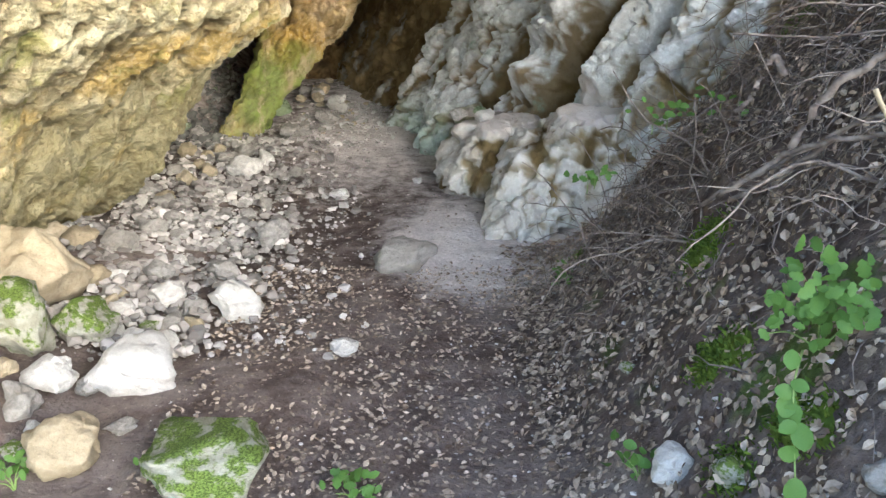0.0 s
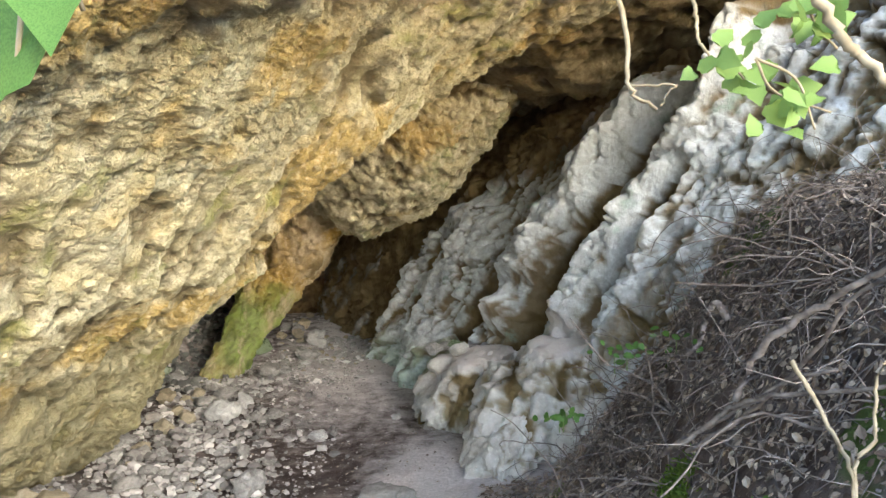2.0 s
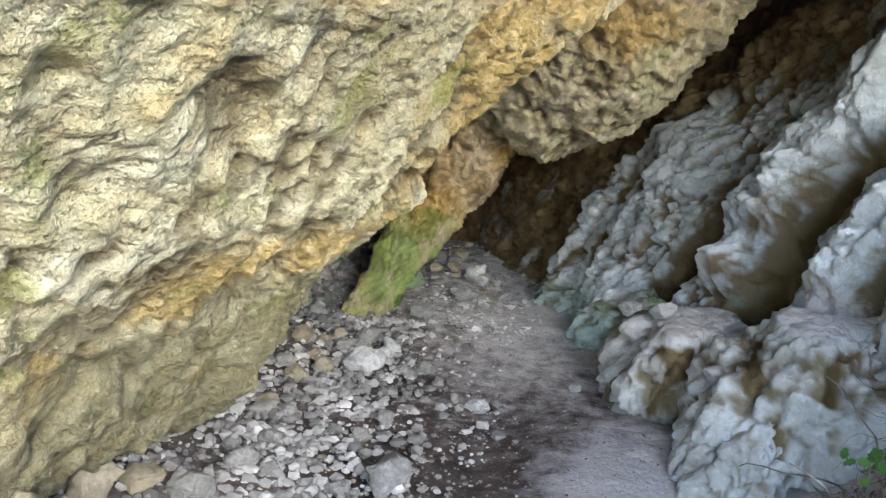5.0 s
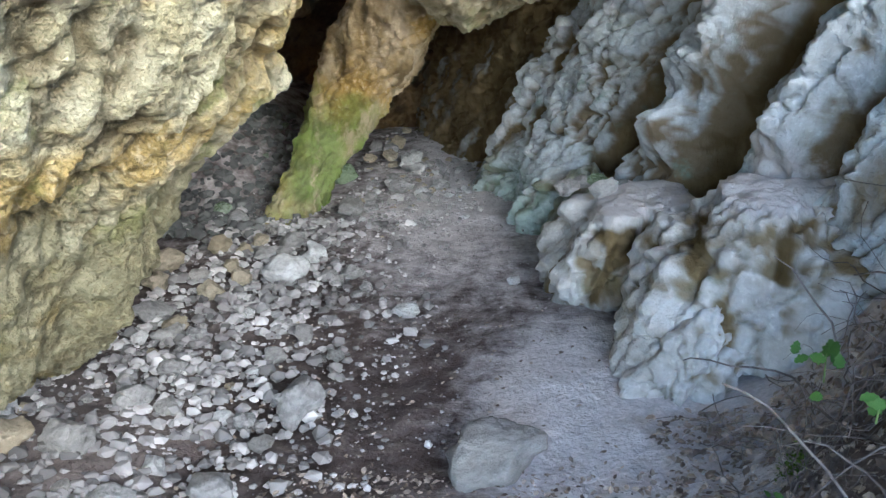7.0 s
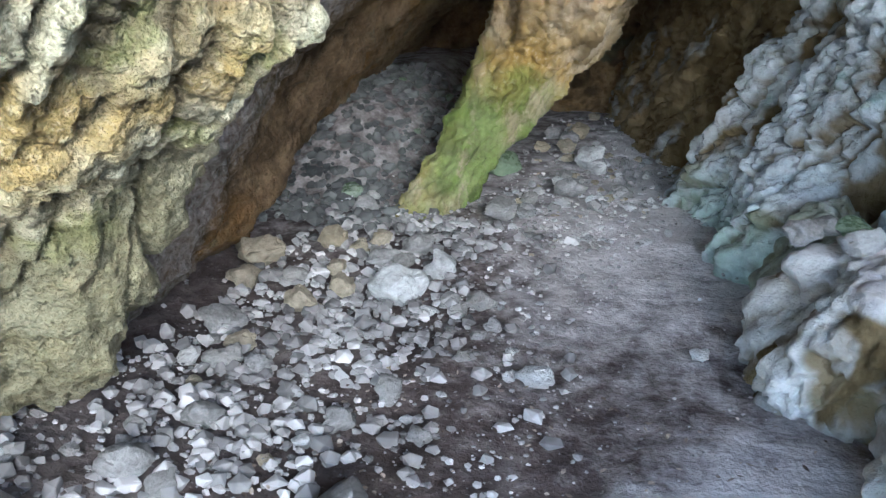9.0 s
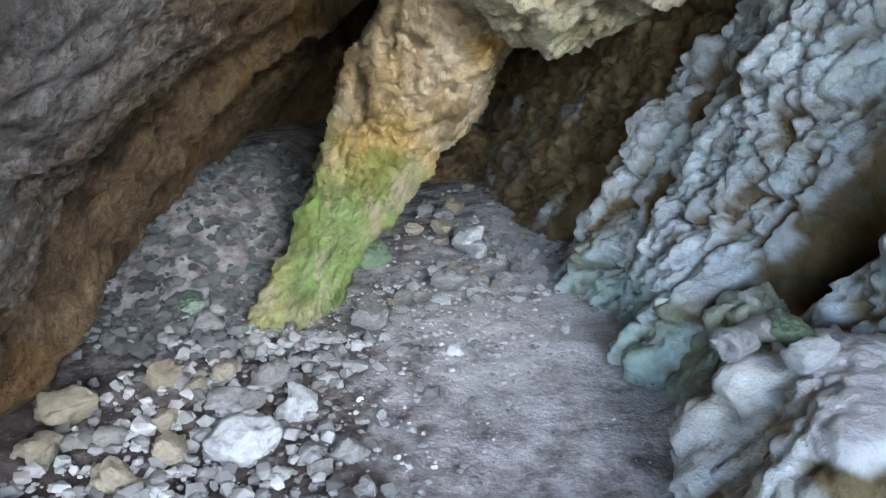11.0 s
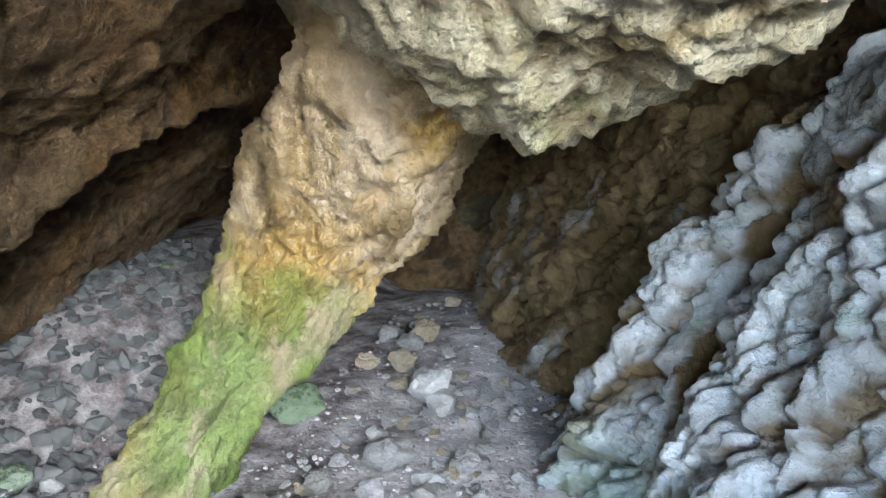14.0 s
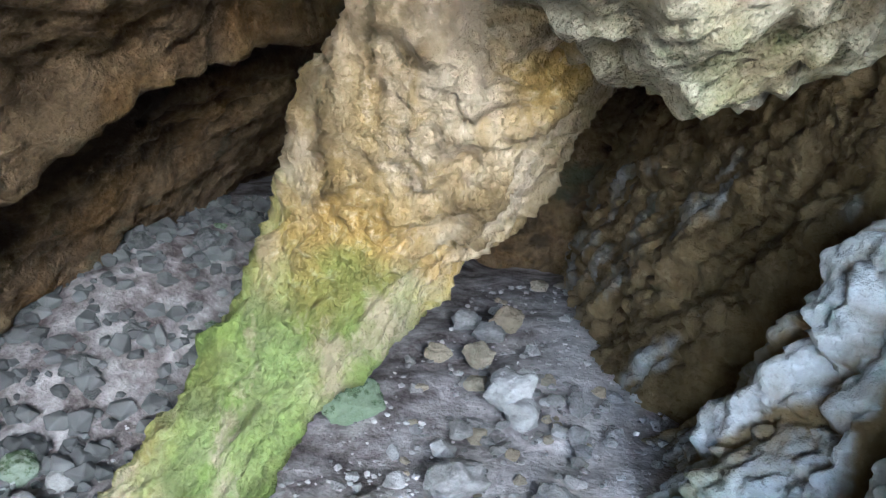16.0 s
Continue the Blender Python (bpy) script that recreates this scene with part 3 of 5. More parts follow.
def build_pillar():
    z = np.array([-0.25, 0.0, 0.3, 0.57, 0.84, 1.02, 1.20, 1.40, 1.6, 2.1])
    left = np.array([-1.82, -1.73, -1.58, -1.45, -1.34, -1.24, -1.09, -1.01, -0.93, -0.7])
    right = np.array([-1.55, -1.50, -1.36, -1.13, -0.91, -0.76, -0.64, -0.52, -0.36, 0.1])
    depth = np.array([6.02, 6.05, 6.22, 6.36, 6.40, 6.36, 6.32, 6.3, 6.3, 6.3])
    thick = np.array([0.24, 0.24, 0.20, 0.20, 0.24, 0.30, 0.36, 0.45, 0.5, 0.6])
    a = np.linspace(0, 2 * math.pi, 15)[:-1]
    rows = []
    for zz, l, r, d, t in zip(z, left, right, depth, thick):
        c, w = (l + r) / 2, (r - l) / 2
        ca, sa = np.cos(a), np.sin(a)
        rows.append(np.stack([c + w * np.sign(ca) * np.abs(ca) ** 0.85, d + t * np.sign(sa) * np.abs(sa) ** 0.8, zz - 0.18 * ca * w / 0.25], 1))
    rows = np.array(rows)
    rows = np.concatenate([rows, rows[:, :1]], 1)
    g = loft(rows, 260, 190)
    g[:, -1] = g[:, 0]
    n = normals(g)
    n[:, -1] = n[:, 0]
    p = g.reshape(-1, 3)
    h, rel = craggy(p, 0.028, 0.030, 71, ((0.7, 0, -0.7), (0, 1, 0), (0.3, 0, 0.3)))
    h = h + 0.025 * fbm(np.stack([p[:, 0] - 0.55 * p[:, 2], p[:, 1], 0.25 * p[:, 2]], 1), 6, 3, 72)
    v = p + n.reshape(-1, 3) * h[:, None]
    faces = grid_faces(260, 190)
    edge = 0.82 + 0.20 * vnoise(p, 3.0, 5) + 0.10 * vnoise(p, 8.0, 15) - 0.75 * (p[:, 0] + 1.15)
    stain = smooth(0.16, -0.26, p[:, 2] - edge) * (0.85 + 0.35 * vnoise(p, 7, 6))
    ob = mesh_object("rock_pillar", v, faces, MAT_PILLAR, attrs={"relief": rel, "stain": np.clip(stain, 0, 1)})
    bm = bmesh.new()
    bm.from_mesh(ob.data)
    bmesh.ops.remove_doubles(bm, verts=bm.verts, dist=0.0005)
    bmesh.ops.recalc_face_normals(bm, faces=bm.faces)
    bm.to_mesh(ob.data)
    bm.free()
    tagged(ob, label="leaning ochre rock pillar, green with algae at its foot", category="rock pillar", kind="structure")


build_pillar()


def build_roof():
    xs, ys = np.linspace(-2.6, 2.4, 160), np.linspace(3.5, 9.2, 180)
    X, Y = np.meshgrid(xs, ys, indexing="ij")
    Z = 2.26 - 0.22 * smooth(4.1, 4.9, Y) - 0.10 * smooth(5.5, 7.5, Y) + 0.25 * smooth(4.2, 3.5, Y) + 0.20 * (X - 0.9) * (X > 0.9)
    g = np.stack([X, Y, Z], 2)
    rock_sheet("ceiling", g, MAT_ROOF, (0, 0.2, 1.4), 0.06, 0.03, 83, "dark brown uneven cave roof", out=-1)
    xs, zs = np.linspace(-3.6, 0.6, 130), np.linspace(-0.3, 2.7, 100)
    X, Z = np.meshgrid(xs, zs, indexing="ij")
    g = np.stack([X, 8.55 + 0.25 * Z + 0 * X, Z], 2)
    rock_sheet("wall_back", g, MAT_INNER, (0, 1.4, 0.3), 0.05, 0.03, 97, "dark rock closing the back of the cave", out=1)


build_roof()


def build_hill():
    """The hillside over the cave, seen from outside only, added to keep light out."""
    xs, ys = np.linspace(-40, 40, 120), np.linspace(3.0, 60, 90)
    X, Y = np.meshgrid(xs, ys, indexing="ij")
    p = np.stack([X.ravel(), Y.ravel(), 0 * X.ravel()], 1)
    rise = smooth(2.9, 4.6, Y) * 4.1
    Z = rise + 0.35 * (Y - 4.5) * (Y > 4.5) + (0.5 * fbm(p, 0.25, 3, 7)).reshape(X.shape) * smooth(4, 9, Y)
    Z = np.where((np.abs(X) < 2.6) & (Y < 9.5), np.maximum(Z, 3.9), Z)
    Z[:, 0] = -0.4
    inner = (X > -2.2) & (X < 2.2) & (Y < 4.3)
    Z = np.where(inner, 4.2, Z)
    f = grid_faces(120, 90)
    keep = ~inner.ravel()[f].any(1)
    ob = mesh_object("hillside", np.stack([X.ravel(), Y.ravel(), Z.ravel()], 1), f[keep], MAT_GROUND, attrs={"stain": np.ones(X.size)})
    tagged(ob, label="unseen hillside added above the cave to keep light out", category="hill", kind="structure")


build_hill()


def blob(name, centre, radii, material, label, seed, lumps=0.05, chips=0.025, top=None, lean=0.0, nu=150, nv=110, moss=0.0, kind="", category="boulder"):
    u = np.linspace(0, 2 * math.pi, nu + 1)
    w = np.linspace(0.02, math.pi - 0.02, nv)
    U, W = np.meshgrid(u, w, indexing="ij")
    d = np.stack([np.cos(U) * np.sin(W), np.sin(U) * np.sin(W), np.cos(W)], 2)
    g = d * np.asarray(radii) * (1 + 0.10 * np.abs(d[..., :1] * d[..., 1:2]))
    g[..., 0] += lean * g[..., 2]
    g = g + np.asarray(centre)
    p = g.reshape(-1, 3)
    h, rel = craggy(p, lumps, chips, seed)
    rad = np.asarray(radii)
    n = (d / rad).reshape(-1, 3)
    n /= np.linalg.norm(n, axis=1, keepdims=True)
    lie = np.stack([p[:, 0] - 0.45 * p[:, 2], 0.5 * p[:, 2] + 0.15 * p[:, 0], p[:, 1]], 1) + 0.03 * np.stack([vnoise(p, 7, seed + k) for k in (31, 32, 33)], 1)
    k1, k2, kd = scales(lie, 3.3, seed + 40)
    m1, m2, md = scales(lie, 13.0, seed + 50)
    gap = smooth(0.2, 0.0, k2 - k1)
    h = h + 0.050 * (0.5 - k1) + 0.024 * np.clip(kd, -0.6, 0.6) - 0.018 * gap + 0.020 * (0.5 - m1) + 0.018 * np.clip(md, -0.6, 0.6) - 0.008 * smooth(0.16, 0, m2 - m1)
    earth_shade = np.clip(0.45 * gap + 0.5 * smooth(0.25, 0.65, fbm(p, 4.0, 3, seed + 8)), 0, 1)
    runs = 0.06 * fbm(np.stack([p[:, 0] * 1.0 - 0.5 * p[:, 2], p[:, 1], 0.3 * p[:, 2]], 1), 5, 3, seed + 2)
    v = p + n * (h + runs)[:, None]
    dust = np.zeros(len(p))
    if top is not None:
        over = v[:, 2] - top
        flat = over > 0
        dust = smooth(-0.09, 0.03, over + 0.03 * vnoise(p, 9, seed + 3))
        v[:, 2] = np.where(flat, top + 0.30 * over + 0.008 * vnoise(p, 14, 5), v[:, 2])
        rel = np.where(flat, 0.6, rel)
    v = v.reshape(nu + 1, nv, 3)
    v[-1] = v[0]
    ob = mesh_object(name, v.reshape(-1, 3), grid_faces(nu + 1, nv), material, attrs={"relief": rel, "dust": dust, "earth_shade": earth_shade * (1 - dust), "stain": np.full(len(p), moss)})
    bm = bmesh.new()
    bm.from_mesh(ob.data)
    bmesh.ops.remove_doubles(bm, verts=bm.verts, dist=0.0004)
    bmesh.ops.holes_fill(bm, edges=[e for e in bm.edges if e.is_boundary], sides=0)
    bmesh.ops.recalc_face_normals(bm, faces=bm.faces)
    bm.to_mesh(ob.data)
    bm.free()
    return tagged(ob, label=label, category=category, kind=kind)


blob("boulder", (0.72, 4.24, 0.24), (0.43, 0.46, 0.42), MAT_BOULDER, "pale dusty boulder with a flat silt-covered ledge", 5, 0.035, 0.026, top=0.62, lean=0.3)
blob("boulder", (0.27, 4.92, 0.25), (0.25, 0.42, 0.30), MAT_BOULDER, "dark weathered boulder leaning on the ribbed wall", 15, 0.03, 0.022, top=0.45, lean=0.55, moss=0.15)
blob("boulder", (0.42, 4.00, 0.08), (0.17, 0.22, 0.28), MAT_BOULDER, "small pale rock lobe at the foot of the ledge", 25, 0.03, 0.02, lean=0.5)

blob("boulder", (0.17, 5.44, 0.22), (0.15, 0.13, 0.24), MAT_BOULDER, "algae-green rock wedged at the foot of the wall", 35, 0.03, 0.02, lean=0.3, nu=90, nv=70, moss=0.75)

# ---- loose stones ----
def stone_mesh(seed, rough=0.05, points=16, cuts=2):
    """An angular limestone lump about 1 m wide: the hull of a few scattered places, its faces roughened."""
    r = random.Random(seed)
    bm = bmesh.new()
    for k in range(points):
        c = 1 - 2 * (k + 0.5) / points
        a = k * 2.39996 + r.uniform(-0.35, 0.35)
        w = math.sqrt(1 - c * c)
        d = Vector((w * math.cos(a) + r.gauss(0, 0.16), w * math.sin(a) + r.gauss(0, 0.16), c + r.gauss(0, 0.16))).normalized()
        bm.verts.new(d * 0.5 * r.uniform(0.85, 1.12))
    hull = bmesh.ops.convex_hull(bm, input=bm.verts)
    bmesh.ops.delete(bm, geom=[v for v in bm.verts if not v.link_faces], context="VERTS")
    bmesh.ops.bevel(bm, geom=bm.edges[:], offset=0.03, segments=1, affect="EDGES")
    if cuts:
        bmesh.ops.triangulate(bm, faces=bm.faces)
        bmesh.ops.subdivide_edges(bm, edges=bm.edges, cuts=cuts, use_grid_fill=True)
        bmesh.ops.triangulate(bm, faces=bm.faces)
        p = np.array([v.co for v in bm.verts])
        h = rough * fbm(p, 3.2, 4, seed) - 0.6 * rough * smooth(0.12, 0, np.abs(vnoise(p, 2.4, seed + 5)))
        for v, k in zip(bm.verts, h):
            v.co += v.co.normalized() * k
    bmesh.ops.recalc_face_normals(bm, faces=bm.faces)
    me = bpy.data.meshes.new("stone")
    bm.to_mesh(me)
    bm.free()
    return me


BIG = [stone_mesh(s, 0.085, 11 + s % 5, 3) for s in range(12)]
for me in BIG:
    me.polygons.foreach_set("use_smooth", [True] * len(me.polygons))
STONES_NEAR = (
    (-1.70, 3.27, 0.167, 1.00, "buff"),
    (-0.95, 2.28, 0.264, 0.83, "white"),
    (-0.78, 2.85, 0.197, 0.89, "white"),
    (-1.08, 2.96, 0.140, 0.81, "white"),
    (-0.33, 2.56, 0.116, 0.86, "white"),
    (-0.28, 2.79, 0.043, 1.00, "white"),
    (-1.24, 2.59, 0.232, 0.78, "mossy"),
    (-1.21, 2.24, 0.151, 0.94, "white"),
    (-1.23, 2.09, 0.135, 0.75, "grey"),
    (-0.99, 1.87, 0.216, 0.86, "buff"),
    (-0.60, 1.80, 0.42, 0.14, "mossy"),
    (-1.50, 2.78, 0.359, 1.08, "buff"),
    (-1.41, 2.45, 0.273, 1.27, "mossy"),
    (-1.40, 3.03, 0.138, 0.75, "buff"),
    (-1.36, 2.26, 0.090, 1.00, "buff"),
    (-1.21, 2.81, 0.108, 0.90, "white"),
    (-1.06, 2.70, 0.084, 0.75, "mossy"),
    (-1.09, 2.23, 0.107, 0.83, "grey"),
    (-1.16, 2.01, 0.065, 0.62, "white"),
    (-1.14, 1.88, 0.093, 1.00, "mossy"),
    (-0.90, 2.71, 0.095, 0.89, "buff"),
    (-1.20, 3.22, 0.122, 0.60, "grey"),
    (-0.95, 3.28, 0.149, 0.50, "grey"),
    (-1.35, 2.61, 0.121, 1.00, "grey"),
    (-0.91, 2.03, 0.099, 0.42, "grey"),
    (0.53, 1.53, 0.12, 0.95, "white"),
    (0.60, 1.38, 0.085, 0.80, "mossy"),
    (0.73, 1.11, 0.074, 1.00, "grey"),
    (0.55, 2.05, 0.070, 0.70, "mossy"),
)
STONES_HEAP = (
    (-1.98, 5.18, 0.199, 0.79, "buff"),
    (-1.77, 5.45, 0.143, 0.92, "buff"),
    (-1.62, 5.41, 0.090, 0.95, "buff"),
    (-1.57, 5.52, 0.110, 0.90, "buff"),
    (-1.39, 5.50, 0.161, 0.47, "grey"),
    (-1.50, 5.03, 0.123, 1.00, "buff"),
    (-1.60, 4.88, 0.136, 0.73, "buff"),
    (-1.92, 4.98, 0.137, 0.86, "buff"),
    (-1.75, 5.09, 0.119, 0.67, "grey"),
    (-1.47, 5.33, 0.155, 0.53, "grey"),
    (-1.38, 5.34, 0.103, 0.90, "grey"),
    (-1.34, 4.67, 0.055, 1.06, "white"),
    (-1.70, 4.36, 0.091, 0.67, "white"),
    (-1.78, 4.64, 0.171, 0.40, "grey"),
    (-1.62, 4.53, 0.128, 0.50, "buff"),
    (-1.58, 4.38, 0.120, 0.75, "grey"),
    (-1.47, 4.39, 0.104, 0.64, "grey"),
    (-1.62, 5.20, 0.101, 0.80, "buff"),
    (-1.64, 5.08, 0.058, 0.83, "white"),
    (-1.38, 5.76, 0.059, 0.71, "grey"),
    (-1.82, 5.87, 0.146, 0.62, "grey"),
    (-1.56, 5.70, 0.076, 0.56, "grey"),
    (-1.57, 5.83, 0.034, 0.70, "white"),
    (-1.41, 3.75, 0.141, 0.77, "grey"),
    (-1.45, 3.44, 0.176, 0.67, "grey"),
    (-1.61, 3.39, 0.155, 0.62, "buff"),
    (-1.41, 4.05, 0.119, 0.70, "grey"),
)
STONES_MID = (
    (-1.21, 5.32, 0.136, 0.91, "white"),
    (-1.28, 5.09, 0.225, 0.67, "white"),
    (-1.18, 5.52, 0.095, 0.40, "white"),
    (-0.96, 5.10, 0.118, 0.65, "grey"),
    (-0.86, 4.95, 0.076, 0.71, "grey"),
    (-1.08, 5.09, 0.101, 0.55, "grey"),
    (-1.05, 4.76, 0.032, 1.10, "white"),
    (-0.75, 4.80, 0.040, 0.72, "white"),
    (-0.61, 4.62, 0.112, 0.71, "white"),
    (-0.70, 4.62, 0.065, 0.67, "white"),
    (-1.13, 4.99, 0.071, 0.65, "white"),
    (-0.88, 4.69, 0.069, 0.89, "grey"),
    (-0.16, 4.91, 0.057, 0.79, "white"),
    (-1.06, 6.06, 0.09, 0.65, "grey"),
    (-0.83, 3.76, 0.211, 0.75, "grey"),
    (-1.09, 3.71, 0.095, 0.56, "white"),
    (-1.07, 4.20, 0.110, 0.71, "grey"),
    (-1.00, 4.40, 0.116, 0.78, "grey"),
    (-0.83, 4.21, 0.072, 0.67, "grey"),
    (-1.00, 3.69, 0.083, 1.00, "grey"),
    (-0.17, 3.44, 0.284, 0.38, "grey"),
    (-0.90, 3.55, 0.093, 0.57, "grey"),
)
STONES_BACK = (
    (-1.38, 6.68, 0.23, 0.75, "green"),
    (-0.92, 6.40, 0.20, 0.50, "grey"),
    (-0.93, 6.90, 0.19, 0.90, "white"),
    (-1.14, 7.54, 0.157, 0.73, "buff"),
    (-1.13, 7.18, 0.131, 0.70, "buff"),
    (-1.28, 7.18, 0.111, 0.67, "buff"),
    (-1.29, 7.52, 0.137, 0.62, "grey"),
    (-0.69, 6.77, 0.077, 0.76, "grey"),
    (-0.81, 6.97, 0.061, 0.80, "grey"),
    (-0.75, 7.00, 0.054, 0.82, "grey"),
    (-1.16, 8.13, 0.091, 0.79, "buff"),
    (-1.15, 8.60, 0.071, 0.60, "buff"),
    (-1.02, 6.68, 0.079, 0.71, "grey"),
    (-1.01, 7.02, 0.112, 0.33, "grey"),
    (-1.04, 6.01, 0.087, 0.54, "grey"),
    (-1.09, 6.22, 0.098, 0.70, "grey"),
    (-1.15, 5.97, 0.19, 0.55, "grey"),
    (-0.67, 6.41, 0.122, 0.75, "grey"),
    (-0.60, 6.24, 0.067, 0.63, "white"),
    (-0.38, 5.93, 0.047, 1.00, "white"),
    (-1.98, 5.97, 0.077, 0.38, "white"),
    (-1.86, 6.03, 0.078, 0.75, "white"),
    (-1.97, 6.01, 0.116, 0.83, "green"),
    (-0.94, 6.14, 0.066, 0.71, "grey"),
    (-0.73, 6.26, 0.058, 0.67, "grey"),
    (-1.17, 7.41, 0.139, 0.67, "grey"),
    (-0.88, 6.82, 0.147, 0.63, "white"),
)


def put_stones():
    r = random.Random(5)
    made = {}
    k = 0
    for group, rows in (("stones by the overhang", STONES_NEAR), ("stones of the heap", STONES_HEAP), ("stones on the cave floor", STONES_MID), ("stones behind the pillar", STONES_BACK)):
        for x, y, w, ratio, tint in rows:
            key = (k % len(BIG), tint)
            if key not in made:
                me = BIG[key[0]].copy()
                me.materials.append(STONE[tint])
                made[key] = me
            ob = new("stone", made[key])
            w = w * (1.12 if y > 3.3 else 1.18 if w > 0.12 else 1.0)
            hgt = w * min(0.95, 0.32 + 0.5 * ratio)
            ob.rotation_euler = (r.uniform(-0.25, 0.25), r.uniform(-0.25, 0.25), r.uniform(0, 6.28))
            ob.scale = (w * r.uniform(0.98, 1.1), w * r.uniform(0.8, 1.0), hgt)
            ob.location = (x, y, float(ground_height(x, y)) + 0.36 * hgt)
            size = "large" if w > 0.18 else "medium" if w > 0.09 else "small"
            tagged(ob, label=f"{size} angular {WORDS[tint]} limestone lump on the cave floor", category="stone", group=group)
            k += 1


put_stones()


STONES_LEDGE = ((0.10, 5.00, 0.14, "grey"), (0.24, 5.08, 0.13, "green"), (0.26, 4.93, 0.15, "white"), (0.17, 5.10, 0.12, "grey"), (0.34, 5.04, 0.10, "grey"))


def put_ledge_stones():
    r = random.Random(77)
    for k, (x, y, w, tint) in enumerate(STONES_LEDGE):
        me = BIG[k + 3].copy()
        me.materials.append(STONE[tint])
        ob = new("stone", me)
        ob.scale = (w, w * 0.85, w * 0.6)
        ob.rotation_euler = (r.uniform(-0.2, 0.2), r.uniform(-0.2, 0.2), r.uniform(0, 6.28))
        ob.location = (x, y, 0.44 + 0.26 * w)
        tagged(ob, label=f"{WORDS[tint]} broken stone resting on the dusty boulder top", category="stone", group="stones on the boulder")


put_ledge_stones()


def scatter_rubble():
    """Smaller stones strewn between the large ones."""
    r = random.Random(9)
    shapes = {}
    for tint in ("white", "grey", "buff", "green", "shaded"):
        for s in range(5):
            me = stone_mesh(100 + s, 0.05, 12, 1)
            me.materials.append(STONE[tint])
            shapes[tint, s] = me
    areas = (  # x from, x to, y from, y to, count, least, most
        (-1.80, -0.90, 2.5, 4.3, 65, 0.05, 0.15),
        (-1.20, -0.60, 6.2, 7.1, 35, 0.04, 0.12),
        (-1.95, -0.75, 4.3, 5.9, 45, 0.03, 0.09),
        (-1.25, -0.45, 5.7, 7.2, 90, 0.02, 0.085),
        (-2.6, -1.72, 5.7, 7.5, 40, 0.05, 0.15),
        (-1.5, -0.7, 7.0, 8.3, 25, 0.04, 0.10),
    )
    for x0, x1, y0, y1, count, lo, hi in areas:
        for _ in range(count):
            x, y = r.uniform(x0, x1), r.uniform(y0, y1)
            w = lo + (hi - lo) * r.random() ** 1.8
            tint = r.choice(("grey", "grey", "buff", "white", "white" if y > 5.6 else "grey")) if x0 > -2.4 else r.choice(("shaded", "green", "shaded", "shaded"))
            ob = new("rubble_stone", shapes[tint, r.randrange(5)])
            ob.scale = (w, w * r.uniform(0.7, 1), w * r.uniform(0.45, 0.8))
            ob.rotation_euler = (r.uniform(-0.5, 0.5), r.uniform(-0.5, 0.5), r.uniform(0, 6.28))
            ob.location = (x, y, float(ground_height(x, y)) + 0.2 * ob.scale[2])
            tagged(ob, label=f"small broken {WORDS[tint]} limestone piece in the rubble", category="stone", group="loose rubble")


scatter_rubble()


def strewn(name, pieces, material, label, category):
    """Many small pieces joined: pieces is a list of (verts, faces)."""
    vs, fs, n = [], [], 0
    for v, f in pieces:
        vs.append(v)
        fs.extend([tuple(i + n for i in q) for q in f])
        n += len(v)
    ob = mesh_object(name, np.concatenate(vs), fs, material, flat=True)
    return tagged(ob, label=label, category=category, kind="stuff")


def turn(r, tilt):
    return np.array(Euler((r.gauss(0, tilt), r.gauss(0, tilt), r.uniform(0, 6.28))).to_matrix())


